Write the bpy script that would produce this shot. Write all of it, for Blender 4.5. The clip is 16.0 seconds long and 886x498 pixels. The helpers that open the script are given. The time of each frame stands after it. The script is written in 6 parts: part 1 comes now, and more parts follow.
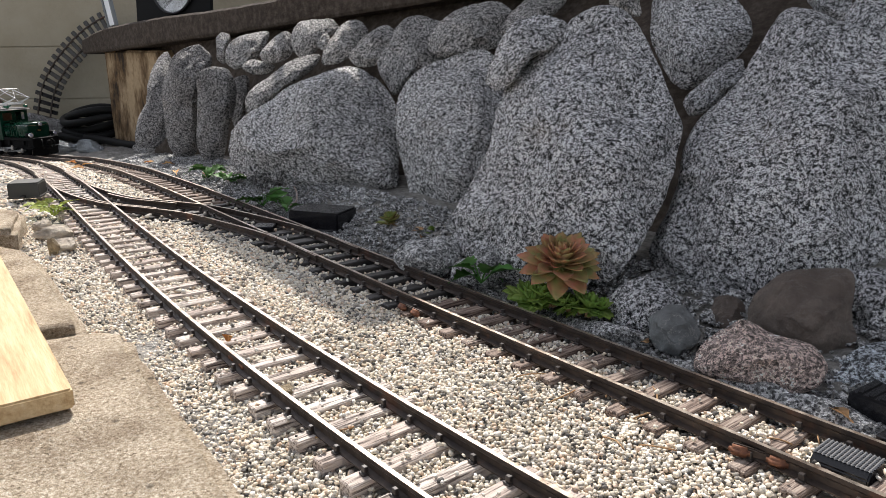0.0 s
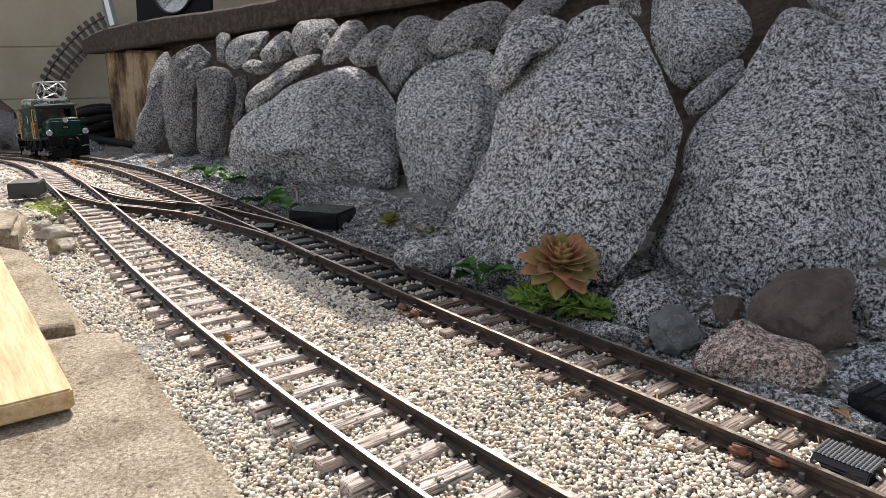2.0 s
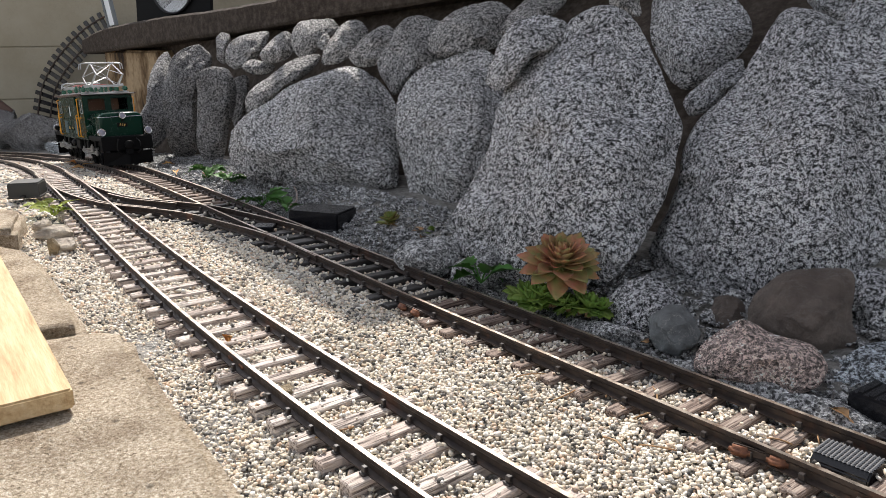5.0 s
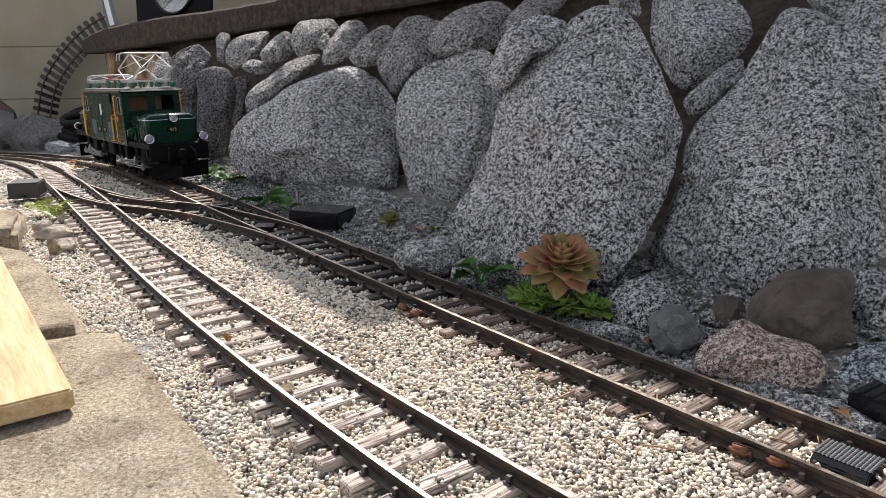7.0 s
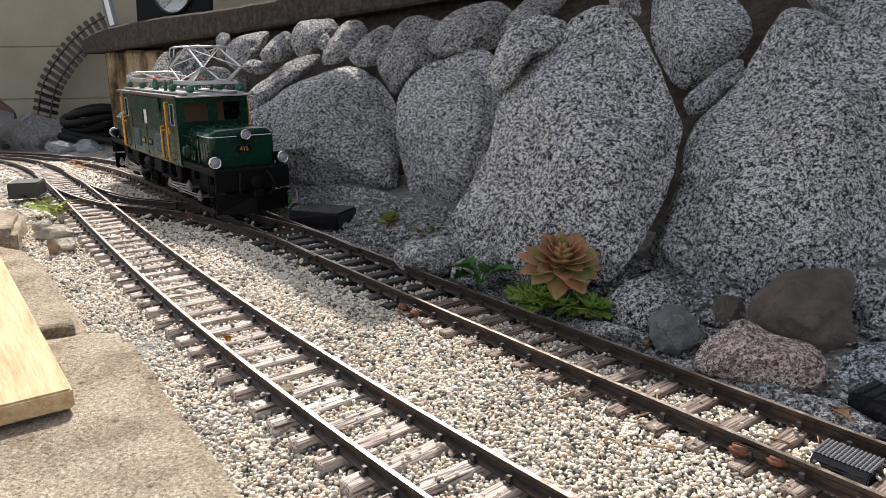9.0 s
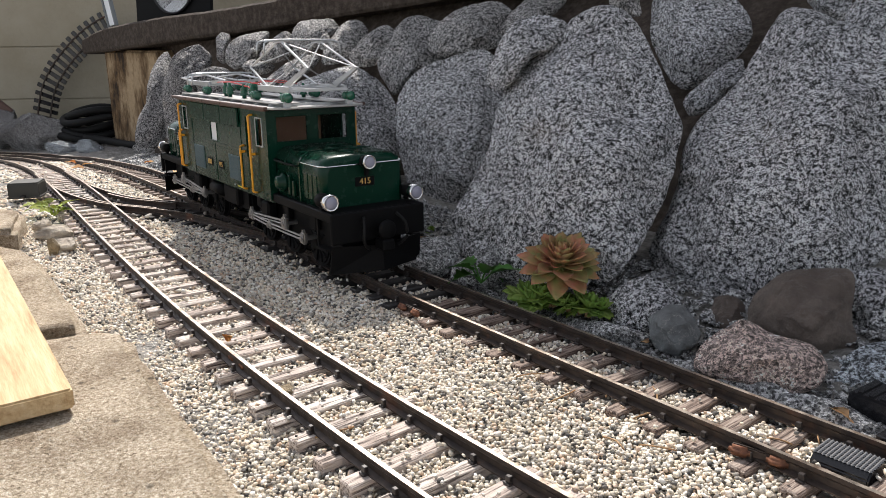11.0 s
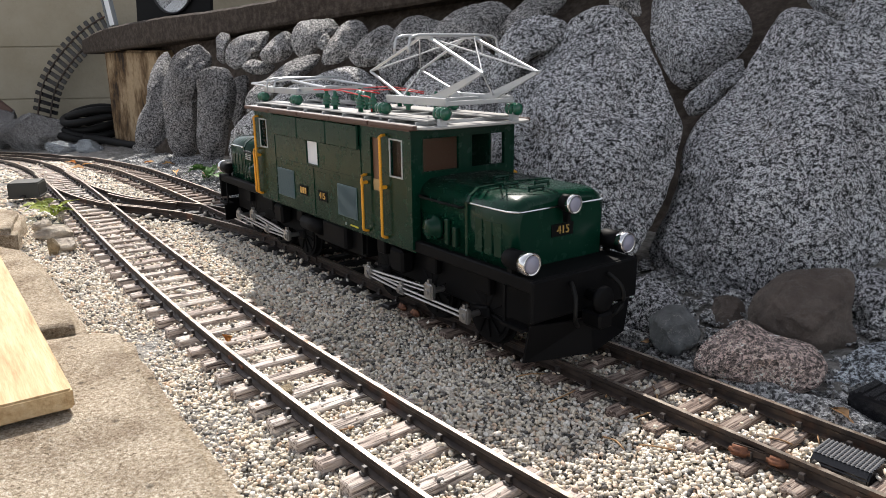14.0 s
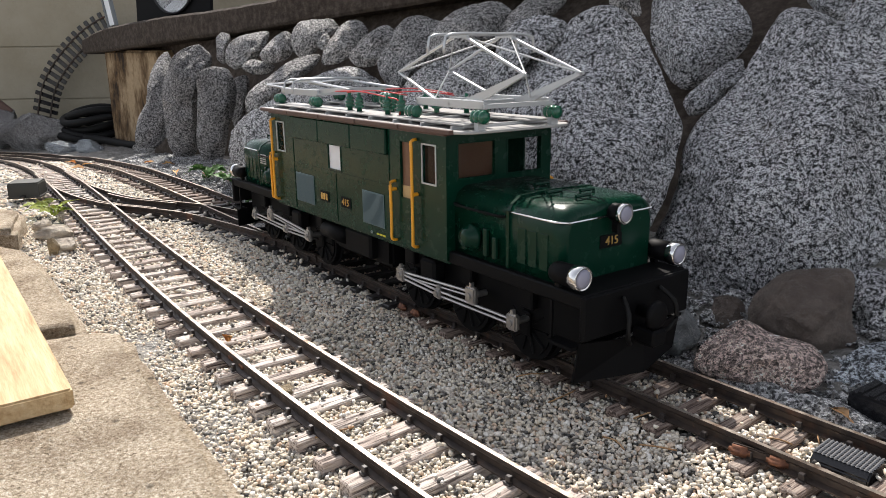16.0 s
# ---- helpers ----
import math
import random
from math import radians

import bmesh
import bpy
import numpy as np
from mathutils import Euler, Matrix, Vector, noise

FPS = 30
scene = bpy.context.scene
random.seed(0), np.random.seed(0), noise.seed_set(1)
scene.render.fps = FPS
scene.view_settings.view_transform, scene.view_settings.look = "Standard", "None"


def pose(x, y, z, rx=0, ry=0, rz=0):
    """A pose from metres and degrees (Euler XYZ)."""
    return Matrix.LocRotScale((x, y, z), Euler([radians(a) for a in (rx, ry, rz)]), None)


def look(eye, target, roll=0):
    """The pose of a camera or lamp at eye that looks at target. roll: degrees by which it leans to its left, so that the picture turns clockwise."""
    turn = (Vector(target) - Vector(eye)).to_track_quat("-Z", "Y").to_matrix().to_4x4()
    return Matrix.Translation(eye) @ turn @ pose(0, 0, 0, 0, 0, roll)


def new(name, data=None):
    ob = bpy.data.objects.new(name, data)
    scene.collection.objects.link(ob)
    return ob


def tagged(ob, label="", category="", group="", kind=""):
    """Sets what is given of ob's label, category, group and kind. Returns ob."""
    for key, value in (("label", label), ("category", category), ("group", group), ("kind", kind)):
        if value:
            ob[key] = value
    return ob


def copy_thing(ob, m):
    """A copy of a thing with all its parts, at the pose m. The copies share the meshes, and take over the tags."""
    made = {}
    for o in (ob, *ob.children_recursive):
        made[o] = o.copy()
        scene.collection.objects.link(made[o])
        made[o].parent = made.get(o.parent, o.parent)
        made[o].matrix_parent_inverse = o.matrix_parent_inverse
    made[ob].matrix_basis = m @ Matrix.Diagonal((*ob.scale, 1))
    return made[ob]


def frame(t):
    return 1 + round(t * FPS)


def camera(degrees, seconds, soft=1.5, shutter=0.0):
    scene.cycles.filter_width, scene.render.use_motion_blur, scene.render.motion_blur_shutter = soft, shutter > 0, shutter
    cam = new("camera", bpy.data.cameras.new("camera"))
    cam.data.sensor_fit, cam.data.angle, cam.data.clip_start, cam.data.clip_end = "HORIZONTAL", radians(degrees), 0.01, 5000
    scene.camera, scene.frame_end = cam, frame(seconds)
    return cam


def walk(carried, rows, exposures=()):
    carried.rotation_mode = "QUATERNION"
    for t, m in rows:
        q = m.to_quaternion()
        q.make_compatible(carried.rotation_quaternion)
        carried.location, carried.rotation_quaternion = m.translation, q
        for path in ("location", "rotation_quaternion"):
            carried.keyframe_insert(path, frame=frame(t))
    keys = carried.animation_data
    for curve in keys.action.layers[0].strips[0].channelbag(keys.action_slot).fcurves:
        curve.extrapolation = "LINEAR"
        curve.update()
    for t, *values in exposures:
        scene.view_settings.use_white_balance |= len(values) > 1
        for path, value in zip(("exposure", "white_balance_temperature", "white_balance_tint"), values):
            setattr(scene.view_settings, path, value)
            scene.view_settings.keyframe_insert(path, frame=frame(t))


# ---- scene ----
cam = camera(62.27, 16.0, soft=0.9)
EYE = (0.0, 0.0, 0.1889)
PITCH = 14.81
CAM = Matrix.Translation(EYE) @ pose(0, 0, 0, 90 - PITCH, 0, 0) @ pose(0, 0, 0, 0, 0, -0.694)
walk(cam, [(0.0, CAM), (16.0, CAM)], [(0.0, 0.51, 6520, 12), (9.0, 0.51, 6520, 12), (12.5, 0.52, 6520, 12), (16.0, 0.56, 6520, 12)])

# ---- light ----
SUN_AZ, SUN_EL = 99.0, 49.0
world = bpy.data.worlds.new("sky")
scene.world = world
world.use_nodes = True
wn = world.node_tree
sky = wn.nodes.new("ShaderNodeTexSky")
sky.sky_type = "NISHITA"
sky.sun_disc = False
sky.sun_elevation = radians(SUN_EL)
sky.sun_rotation = radians(90 - SUN_AZ)
haze = wn.nodes.new("ShaderNodeHueSaturation")
haze.inputs["Saturation"].default_value = 0.30
wn.links.new(sky.outputs[0], haze.inputs["Color"])
wn.links.new(haze.outputs[0], wn.nodes["Background"].inputs[0])
wn.nodes["Background"].inputs[1].default_value = 0.15
sun = new("sun", bpy.data.lights.new("sun", "SUN"))
sun.data.energy, sun.data.angle, sun.data.color = 4.4, radians(0.53), (1.0, 0.95, 0.87)
sun.matrix_world = look((math.cos(radians(SUN_AZ)) * math.cos(radians(SUN_EL)) * 5, math.sin(radians(SUN_AZ)) * math.cos(radians(SUN_EL)) * 5, math.sin(radians(SUN_EL)) * 5), (0, 0, 0))


# ---- materials ----
def mat(name, col, rough=0.6, metal=0.0, spec=0.5):
    m = bpy.data.materials.new(name)
    m.use_nodes = True
    b = m.node_tree.nodes["Principled BSDF"]
    b.inputs["Base Color"].default_value = (*col, 1)
    b.inputs["Roughness"].default_value = rough
    b.inputs["Metallic"].default_value = metal
    b.inputs["Specular IOR Level"].default_value = spec
    return m


class Nodes:
    """Short hand for wiring a material."""

    def __init__(self, m):
        self.t = m.node_tree
        self.b = self.t.nodes["Principled BSDF"]

    def node(self, kind, **values):
        n = self.t.nodes.new(kind)
        for k, v in values.items():
            n.inputs[k].default_value = v
        return n

    def link(self, a, b):
        self.t.links.new(a, b)

    def coord(self, stretch=(1, 1, 1), which="Object"):
        c = self.t.nodes.new("ShaderNodeTexCoord")
        mp = self.t.nodes.new("ShaderNodeMapping")
        mp.inputs["Scale"].default_value = stretch
        self.link(c.outputs[which], mp.inputs[0])
        return mp.outputs[0]

    def noise(self, co, scale, detail=4, rough=0.55):
        n = self.node("ShaderNodeTexNoise", Scale=scale, Detail=detail, Roughness=rough)
        self.link(co, n.inputs["Vector"])
        return n.outputs["Fac"]

    def voronoi(self, co, scale, out="Color", feature="F1"):
        n = self.node("ShaderNodeTexVoronoi", Scale=scale)
        n.feature = feature
        self.link(co, n.inputs["Vector"])
        return n.outputs[out]

    def ramp(self, fac, stops, interp="LINEAR"):
        n = self.t.nodes.new("ShaderNodeValToRGB")
        n.color_ramp.interpolation = interp
        e = n.color_ramp.elements
        while len(e) < len(stops):
            e.new(0.5)
        for k, (p, c) in zip(e, stops):
            k.position, k.color = p, (*c, 1) if len(c) == 3 else c
        self.link(fac, n.inputs[0])
        return n.outputs[0]

    def mix(self, fac, a, b, blend="MIX"):
        n = self.t.nodes.new("ShaderNodeMixRGB")
        n.blend_type = blend
        for i, v in ((0, fac), (1, a), (2, b)):
            if hasattr(v, "links"):
                self.link(v, n.inputs[i])
            else:
                n.inputs[i].default_value = v if i == 0 else (*v, 1)
        return n.outputs[0]

    def bump(self, height, strength, dist):
        n = self.node("ShaderNodeBump", Strength=strength, Distance=dist)
        self.link(height, n.inputs["Height"])
        self.link(n.outputs[0], self.b.inputs["Normal"])

    def color(self, out):
        self.link(out, self.b.inputs["Base Color"])

    def rough(self, out):
        self.link(out, self.b.inputs["Roughness"])


def g3(v):
    return (v, v, v)


def granite(name, light=0.52, dark=0.05, tint=(1, 1, 1), grain=860.0, stain=0.55):
    m = mat(name, g3(0.3), 0.75, 0, 0.35)
    n = Nodes(m)
    co = n.coord()
    big = n.noise(co, grain * 0.31, 6, 0.81)
    base = n.ramp(big, [(0.425, tuple(dark * t for t in tint)), (0.464, tuple(0.20 * light * t for t in tint)), (0.50, tuple(light * 0.60 * t for t in tint)), (0.56, tuple(light * 0.80 * t for t in tint)), (0.70, tuple(light * 1.0 * t for t in tint))])
    sp = n.node("ShaderNodeSeparateColor")
    n.link(n.voronoi(co, grain), sp.inputs[0])
    specks = n.ramp(sp.outputs[0], [(0.0, g3(0.08)), (0.22, g3(0.16)), (0.30, g3(1.0)), (0.78, g3(1.0)), (0.86, g3(1.3)), (1.0, g3(1.35))])
    c = n.mix(0.82, base, specks, "MULTIPLY")
    patch = n.noise(co, 7.0, 3, 0.5)
    c = n.mix(0.8, c, n.ramp(patch, [(0.32, g3(stain)), (0.5, g3(1.0)), (0.66, g3(1.25))]), "MULTIPLY")
    mid = n.noise(co, 75.0, 5, 0.7)
    c = n.mix(0.85, c, n.ramp(mid, [(0.34, g3(0.45)), (0.46, g3(0.95)), (0.58, g3(1.15)), (0.7, g3(1.4))]), "MULTIPLY")
    lich = n.noise(co, 16.0, 5, 0.6)
    c = n.mix(n.ramp(lich, [(0.60, g3(0)), (0.74, g3(0.28))]), c, (0.19, 0.145, 0.10))
    n.color(n.mix(1.0, c, g3(0.96), "DARKEN"))
    hb = n.mix(0.45, n.noise(co, grain * 0.7, 3), n.noise(co, 60.0, 8, 0.72))
    n.bump(hb, 1.0, 0.010)
    return m


def rough_stone(name, col, vein=0.0):
    m = mat(name, col, 0.7, 0, 0.4)
    n = Nodes(m)
    co = n.coord()
    c = n.mix(1.0, col, n.ramp(n.noise(co, 60, 6, 0.7), [(0.3, g3(0.65)), (0.7, g3(1.25))]), "MULTIPLY")
    c = n.mix(0.6, c, n.ramp(n.noise(co, 14, 3), [(0.35, (0.6, 0.52, 0.48)), (0.65, (1.1, 1.08, 1.05))]), "MULTIPLY")
    if vein:
        w = n.noise(n.coord((1, 1, 3)), 28, 8, 0.7)
        c = n.mix(n.ramp(w, [(0.488, g3(0)), (0.5, g3(vein)), (0.512, g3(0))]), c, (0.5, 0.48, 0.45))
    n.color(c)
    n.bump(n.noise(co, 80, 10, 0.75), 1.0, 0.010)
    return m


M_GRANITE = granite("grey_granite", light=0.98, dark=0.010, tint=(0.99, 0.99, 1.02), grain=980)
M_GRANITE_COARSE = granite("coarse_grey_granite", light=0.98, dark=0.022, tint=(1.0, 0.99, 0.99), grain=820)
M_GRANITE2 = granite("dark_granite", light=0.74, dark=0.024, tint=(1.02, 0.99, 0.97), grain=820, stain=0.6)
# darker copy for far boulders; the end boulder's shade is in this tone
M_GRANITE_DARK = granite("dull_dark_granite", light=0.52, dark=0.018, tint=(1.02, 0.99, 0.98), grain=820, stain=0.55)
M_GRANITE3 = granite("pink_granite", light=1.15, dark=0.30, tint=(1.0, 0.78, 0.70), grain=900)
M_CHIP = granite("grey_stone_chips", light=0.85, dark=0.22, grain=700, stain=0.8)
M_BLUE = granite("bluish_granite", light=0.95, dark=0.06, tint=(0.92, 1.0, 1.08), grain=900)
M_SLATE = rough_stone("grey_river_stone", (0.24, 0.26, 0.27), 0.7)
M_BROWNSTONE = rough_stone("brown_grey_stone", (0.20, 0.165, 0.142), 0.15)
M_OCHRE = rough_stone("ochre_pebble", (0.5, 0.4, 0.25), 0.3)
M_CREAM = rough_stone("cream_stone", (0.74, 0.66, 0.55), 0.3)

# ballast: every pebble its own shade
M_BALLAST = mat("ballast", g3(0.4), 0.8, 0, 0.3)
n = Nodes(M_BALLAST)
geo = n.t.nodes.new("ShaderNodeNewGeometry")
co = n.coord()
c = n.ramp(geo.outputs["Random Per Island"], [(0.0, (0.07, 0.068, 0.066)), (0.12, (0.26, 0.24, 0.215)), (0.24, (0.62, 0.56, 0.475)), (0.5, (0.80, 0.73, 0.61)), (0.68, (0.84, 0.72, 0.56)), (0.77, (0.66, 0.47, 0.34)), (0.84, (0.88, 0.83, 0.74)), (1.0, (0.90, 0.86, 0.79))])
c = n.mix(0.8, c, n.ramp(n.noise(co, 700, 4, 0.7), [(0.28, g3(0.5)), (0.45, g3(0.95)), (0.7, g3(1.12))]), "MULTIPLY")
c = n.mix(0.5, c, n.ramp(n.noise(co, 9, 3), [(0.35, g3(0.7)), (0.65, g3(1.1))]), "MULTIPLY")
n.color(c)
n.bump(n.noise(co, 900, 3), 0.4, 0.001)

M_DIRT = mat("dirt", (0.12, 0.11, 0.10), 0.95, 0, 0.1)
n = Nodes(M_DIRT)
co = n.coord()
c = n.ramp(n.noise(co, 110, 6, 0.75), [(0.3, (0.12, 0.11, 0.10)), (0.5, (0.34, 0.325, 0.30)), (0.7, (0.58, 0.56, 0.53))])
n.color(n.mix(0.7, c, n.ramp(n.noise(co, 8, 3), [(0.35, g3(0.55)), (0.65, g3(1.1))]), "MULTIPLY"))
n.bump(n.noise(co, 160, 6, 0.7), 1.0, 0.006)

M_CONCRETE = mat("weathered_concrete", (0.42, 0.38, 0.32), 0.9, 0, 0.2)
n = Nodes(M_CONCRETE)
co = n.coord()
c = n.ramp(n.noise(co, 430, 8, 0.86), [(0.38, (0.13, 0.10, 0.07)), (0.45, (0.40, 0.325, 0.24)), (0.53, (0.57, 0.49, 0.385)), (0.61, (0.84, 0.79, 0.71))])
c = n.mix(0.65, c, n.ramp(n.noise(co, 22, 5, 0.6), [(0.38, (0.50, 0.43, 0.36)), (0.5, (0.86, 0.82, 0.76)), (0.62, (1.08, 1.05, 1.0))]), "MULTIPLY")
pits = n.ramp(n.voronoi(co, 75, "Distance"), [(0.10, g3(0.8)), (0.19, g3(0))])
c = n.mix(n.mix(1.0, pits, n.ramp(n.noise(co, 30, 3), [(0.48, g3(0)), (0.55, g3(1))]), "MULTIPLY"), c, (0.09, 0.07, 0.05))
n.color(c)
pit = n.ramp(n.noise(co, 380, 2, 0.5), [(0.30, g3(0)), (0.40, g3(1))])
n.bump(n.mix(0.22, n.mix(0.5, n.noise(co, 520, 5, 0.8), n.noise(co, 60, 5, 0.7)), pit), 1.0, 0.006)

# brown of the ledge; behind boulders its dark tone holds the gaps' shade
M_DARKCONC = mat("dark_brown_concrete", (0.12, 0.11, 0.10), 0.9, 0, 0.2)
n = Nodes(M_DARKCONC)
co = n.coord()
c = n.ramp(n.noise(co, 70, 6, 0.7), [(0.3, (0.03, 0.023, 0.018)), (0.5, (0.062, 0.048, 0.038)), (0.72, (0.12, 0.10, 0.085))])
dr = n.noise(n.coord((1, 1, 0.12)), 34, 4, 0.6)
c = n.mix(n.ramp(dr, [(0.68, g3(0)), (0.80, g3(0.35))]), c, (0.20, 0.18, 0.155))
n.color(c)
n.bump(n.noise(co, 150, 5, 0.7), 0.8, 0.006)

M_PILLAR = mat("stained_render", (0.35, 0.27, 0.18), 0.9, 0, 0.2)
n = Nodes(M_PILLAR)
co = n.coord()
c = n.ramp(n.noise(n.coord((1, 1, 0.42)), 9, 6, 0.65), [(0.42, (0.035, 0.025, 0.018)), (0.49, (0.15, 0.095, 0.05)), (0.60, (0.42, 0.31, 0.19))])
c = n.mix(0.6, c, n.ramp(n.noise(co, 60, 5, 0.7), [(0.3, g3(0.6)), (0.7, g3(1.15))]), "MULTIPLY")
n.color(c)
n.bump(n.noise(co, 110, 5, 0.7), 0.7, 0.005)

M_WALL = mat("cream_painted_block", (0.62, 0.56, 0.45), 0.85, 0, 0.25)
n = Nodes(M_WALL)
co = n.coord()
c = n.mix(0.7, (0.33, 0.30, 0.235), n.ramp(n.noise(co, 5, 6, 0.65), [(0.3, (0.78, 0.74, 0.66)), (0.6, (1.02, 1.0, 0.97))]), "MULTIPLY")
cr = n.noise(co, 9, 8, 0.75)
c = n.mix(n.ramp(cr, [(0.494, g3(0)), (0.5, g3(0.35)), (0.506, g3(0))]), c, (0.2, 0.17, 0.13))
n.color(c)
n.bump(n.noise(co, 40, 6, 0.6), 0.5, 0.006)

M_PLANK = mat("raw_pine", (0.62, 0.43, 0.22), 0.65, 0, 0.3)
n = Nodes(M_PLANK)
co = n.coord((1, 0.07, 1))
c = n.ramp(n.noise(co, 210, 6, 0.7), [(0.30, (0.38, 0.25, 0.12)), (0.46, (0.53, 0.38, 0.21)), (0.6, (0.60, 0.455, 0.275)), (0.8, (0.67, 0.54, 0.37))])
c = n.mix(0.5, c, n.ramp(n.noise(co, 36, 3, 0.5), [(0.35, (0.78, 0.68, 0.55)), (0.65, (1.05, 1.04, 1.0))]), "MULTIPLY")
n.color(c)
n.bump(n.noise(co, 330, 4, 0.7), 0.55, 0.0015)

def sleeper_wood(name, dark, middle, light):
    m = mat(name, middle, 0.72, 0, 0.35)
    n = Nodes(m)
    info = n.t.nodes.new("ShaderNodeObjectInfo")
    va = n.t.nodes.new("ShaderNodeVectorMath")
    va.operation = "ADD"
    n.link(n.coord((1, 0.06, 1)), va.inputs[0])
    n.link(info.outputs["Random"], va.inputs[1])
    gr = n.noise(va.outputs[0], 620, 4, 0.65)
    c = n.ramp(gr, [(0.38, dark), (0.45, middle), (0.58, light)])
    c = n.mix(0.7, c, n.ramp(info.outputs["Random"], [(0.0, (0.72, 0.62, 0.57)), (1.0, (1.1, 1.09, 1.07))]), "MULTIPLY")
    n.color(c)
    n.bump(gr, 0.9, 0.0016)
    return m


M_SLEEPER = sleeper_wood("weathered_sleeper", (0.08, 0.062, 0.055), (0.38, 0.325, 0.29), (0.68, 0.62, 0.57))
M_SLEEPER2 = sleeper_wood("brown_weathered_sleeper", (0.04, 0.027, 0.022), (0.16, 0.115, 0.095), (0.34, 0.28, 0.24))

M_RAIL = mat("dark_oxidised_rail", (0.05, 0.035, 0.028), 0.42, 0.35)
n = Nodes(M_RAIL)
co = n.coord()
rc = n.ramp(n.noise(co, 90, 5, 0.7), [(0.35, (0.028, 0.022, 0.020)), (0.62, (0.065, 0.046, 0.036)), (0.80, (0.17, 0.085, 0.045))])
n.color(n.mix(n.ramp(n.noise(co, 17, 4, 0.65), [(0.58, g3(0)), (0.70, g3(0.5))]), rc, (0.20, 0.075, 0.035)))
n.rough(n.ramp(n.noise(co, 200, 3), [(0.3, g3(0.32)), (0.7, g3(0.6))]))
M_RAILTOP = mat("worn_brass_railhead", (0.36, 0.30, 0.24), 0.3, 0.9)
n = Nodes(M_RAILTOP)
co = n.coord()
n.color(n.ramp(n.noise(co, 60, 5, 0.7), [(0.35, (0.24, 0.17, 0.13)), (0.5, (0.46, 0.40, 0.34)), (0.75, (0.60, 0.55, 0.49))]))
n.rough(n.ramp(n.noise(co, 160, 3), [(0.3, g3(0.26)), (0.7, g3(0.45))]))
M_DUSTY = mat("dusty_black_plastic", (0.045, 0.045, 0.04), 0.7)
M_BLACK = mat("black_plastic", (0.010, 0.010, 0.012), 0.24)
M_TURNOUT = mat("black_plastic_sleeper", (0.025, 0.023, 0.022), 0.5)
# pale grey holds the sun's glint on the black knurls
M_KNURL = mat("glinting_knurled_plastic", (0.22, 0.22, 0.22), 0.35)
M_CHAIR = mat("dark_chair", (0.03, 0.024, 0.022), 0.38)
M_RUST = mat("rusty_steel", (0.16, 0.06, 0.03), 0.6, 0.3)
n = Nodes(M_RUST)
n.color(n.ramp(n.noise(n.coord(), 260, 5, 0.7), [(0.3, (0.07, 0.025, 0.015)), (0.6, (0.22, 0.09, 0.045)), (0.8, (0.30, 0.15, 0.09))]))

M_GREEN = mat("dark_green_paint", (0.006, 0.032, 0.019), 0.24, 0, 0.55)
n = Nodes(M_GREEN)
n.color(n.mix(1.0, (0.0022, 0.026, 0.0150), n.ramp(n.noise(n.coord(), 40, 4, 0.6), [(0.3, g3(0.85)), (0.7, g3(1.12))]), "MULTIPLY"))
n.rough(n.ramp(n.noise(n.coord(), 160, 3), [(0.35, g3(0.20)), (0.7, g3(0.30))]))
n.b.inputs["Specular IOR Level"].default_value = 0.18
M_INSUL = mat("green_glazed_insulator", (0.01, 0.09, 0.05), 0.15, 0, 0.6)
M_VENT = mat("blue_grey_grille", (0.10, 0.15, 0.17), 0.5, 0.3)
M_UNDER = mat("matt_black_underframe", (0.0025, 0.0025, 0.003), 0.6, 0, 0.12)
M_SILVER = mat("silver_paint", (0.46, 0.47, 0.48), 0.36, 0.55)
M_CHROME = mat("polished_steel", (0.7, 0.7, 0.7), 0.14, 1.0)
M_ROD = mat("bare_steel_rod", (0.42, 0.41, 0.40), 0.34, 0.9)
M_YELLOW = mat("amber_yellow_handrail", (0.75, 0.33, 0.02), 0.35)
M_ROOF = mat("pale_grey_roof", (0.36, 0.35, 0.335), 0.42)
M_BROWNWOOD = mat("brown_roof_board", (0.075, 0.035, 0.025), 0.5)
M_RED = mat("red_wire", (0.5, 0.02, 0.02), 0.4)
M_BRASS = mat("brass_lettering", (0.70, 0.45, 0.14), 0.35, 0.6)
M_INTERIOR = mat("brown_cab_interior", (0.16, 0.08, 0.045), 0.6)
M_WHITE = mat("white_blind", (0.7, 0.7, 0.72), 0.5)
M_LENS = mat("lamp_lens", (0.26, 0.26, 0.33), 0.35, 0, 0.5)
M_GLASS = mat("window_glass", (0.9, 0.9, 0.9), 0.05)
M_GLASS.node_tree.nodes["Principled BSDF"].inputs["Transmission Weight"].default_value = 1.0
M_GLASS.node_tree.nodes["Principled BSDF"].inputs["IOR"].default_value = 1.1
M_YTEXT = mat("yellow_lettering", (0.65, 0.55, 0.05), 0.5)
M_HOSE = mat("black_rubber_hose", (0.006, 0.006, 0.006), 0.6, 0, 0.2)
M_ALU = mat("grey_aluminium", (0.14, 0.15, 0.155), 0.45, 0.4)
M_DISC = mat("white_enamel_disc", (0.75, 0.77, 0.80), 0.3)


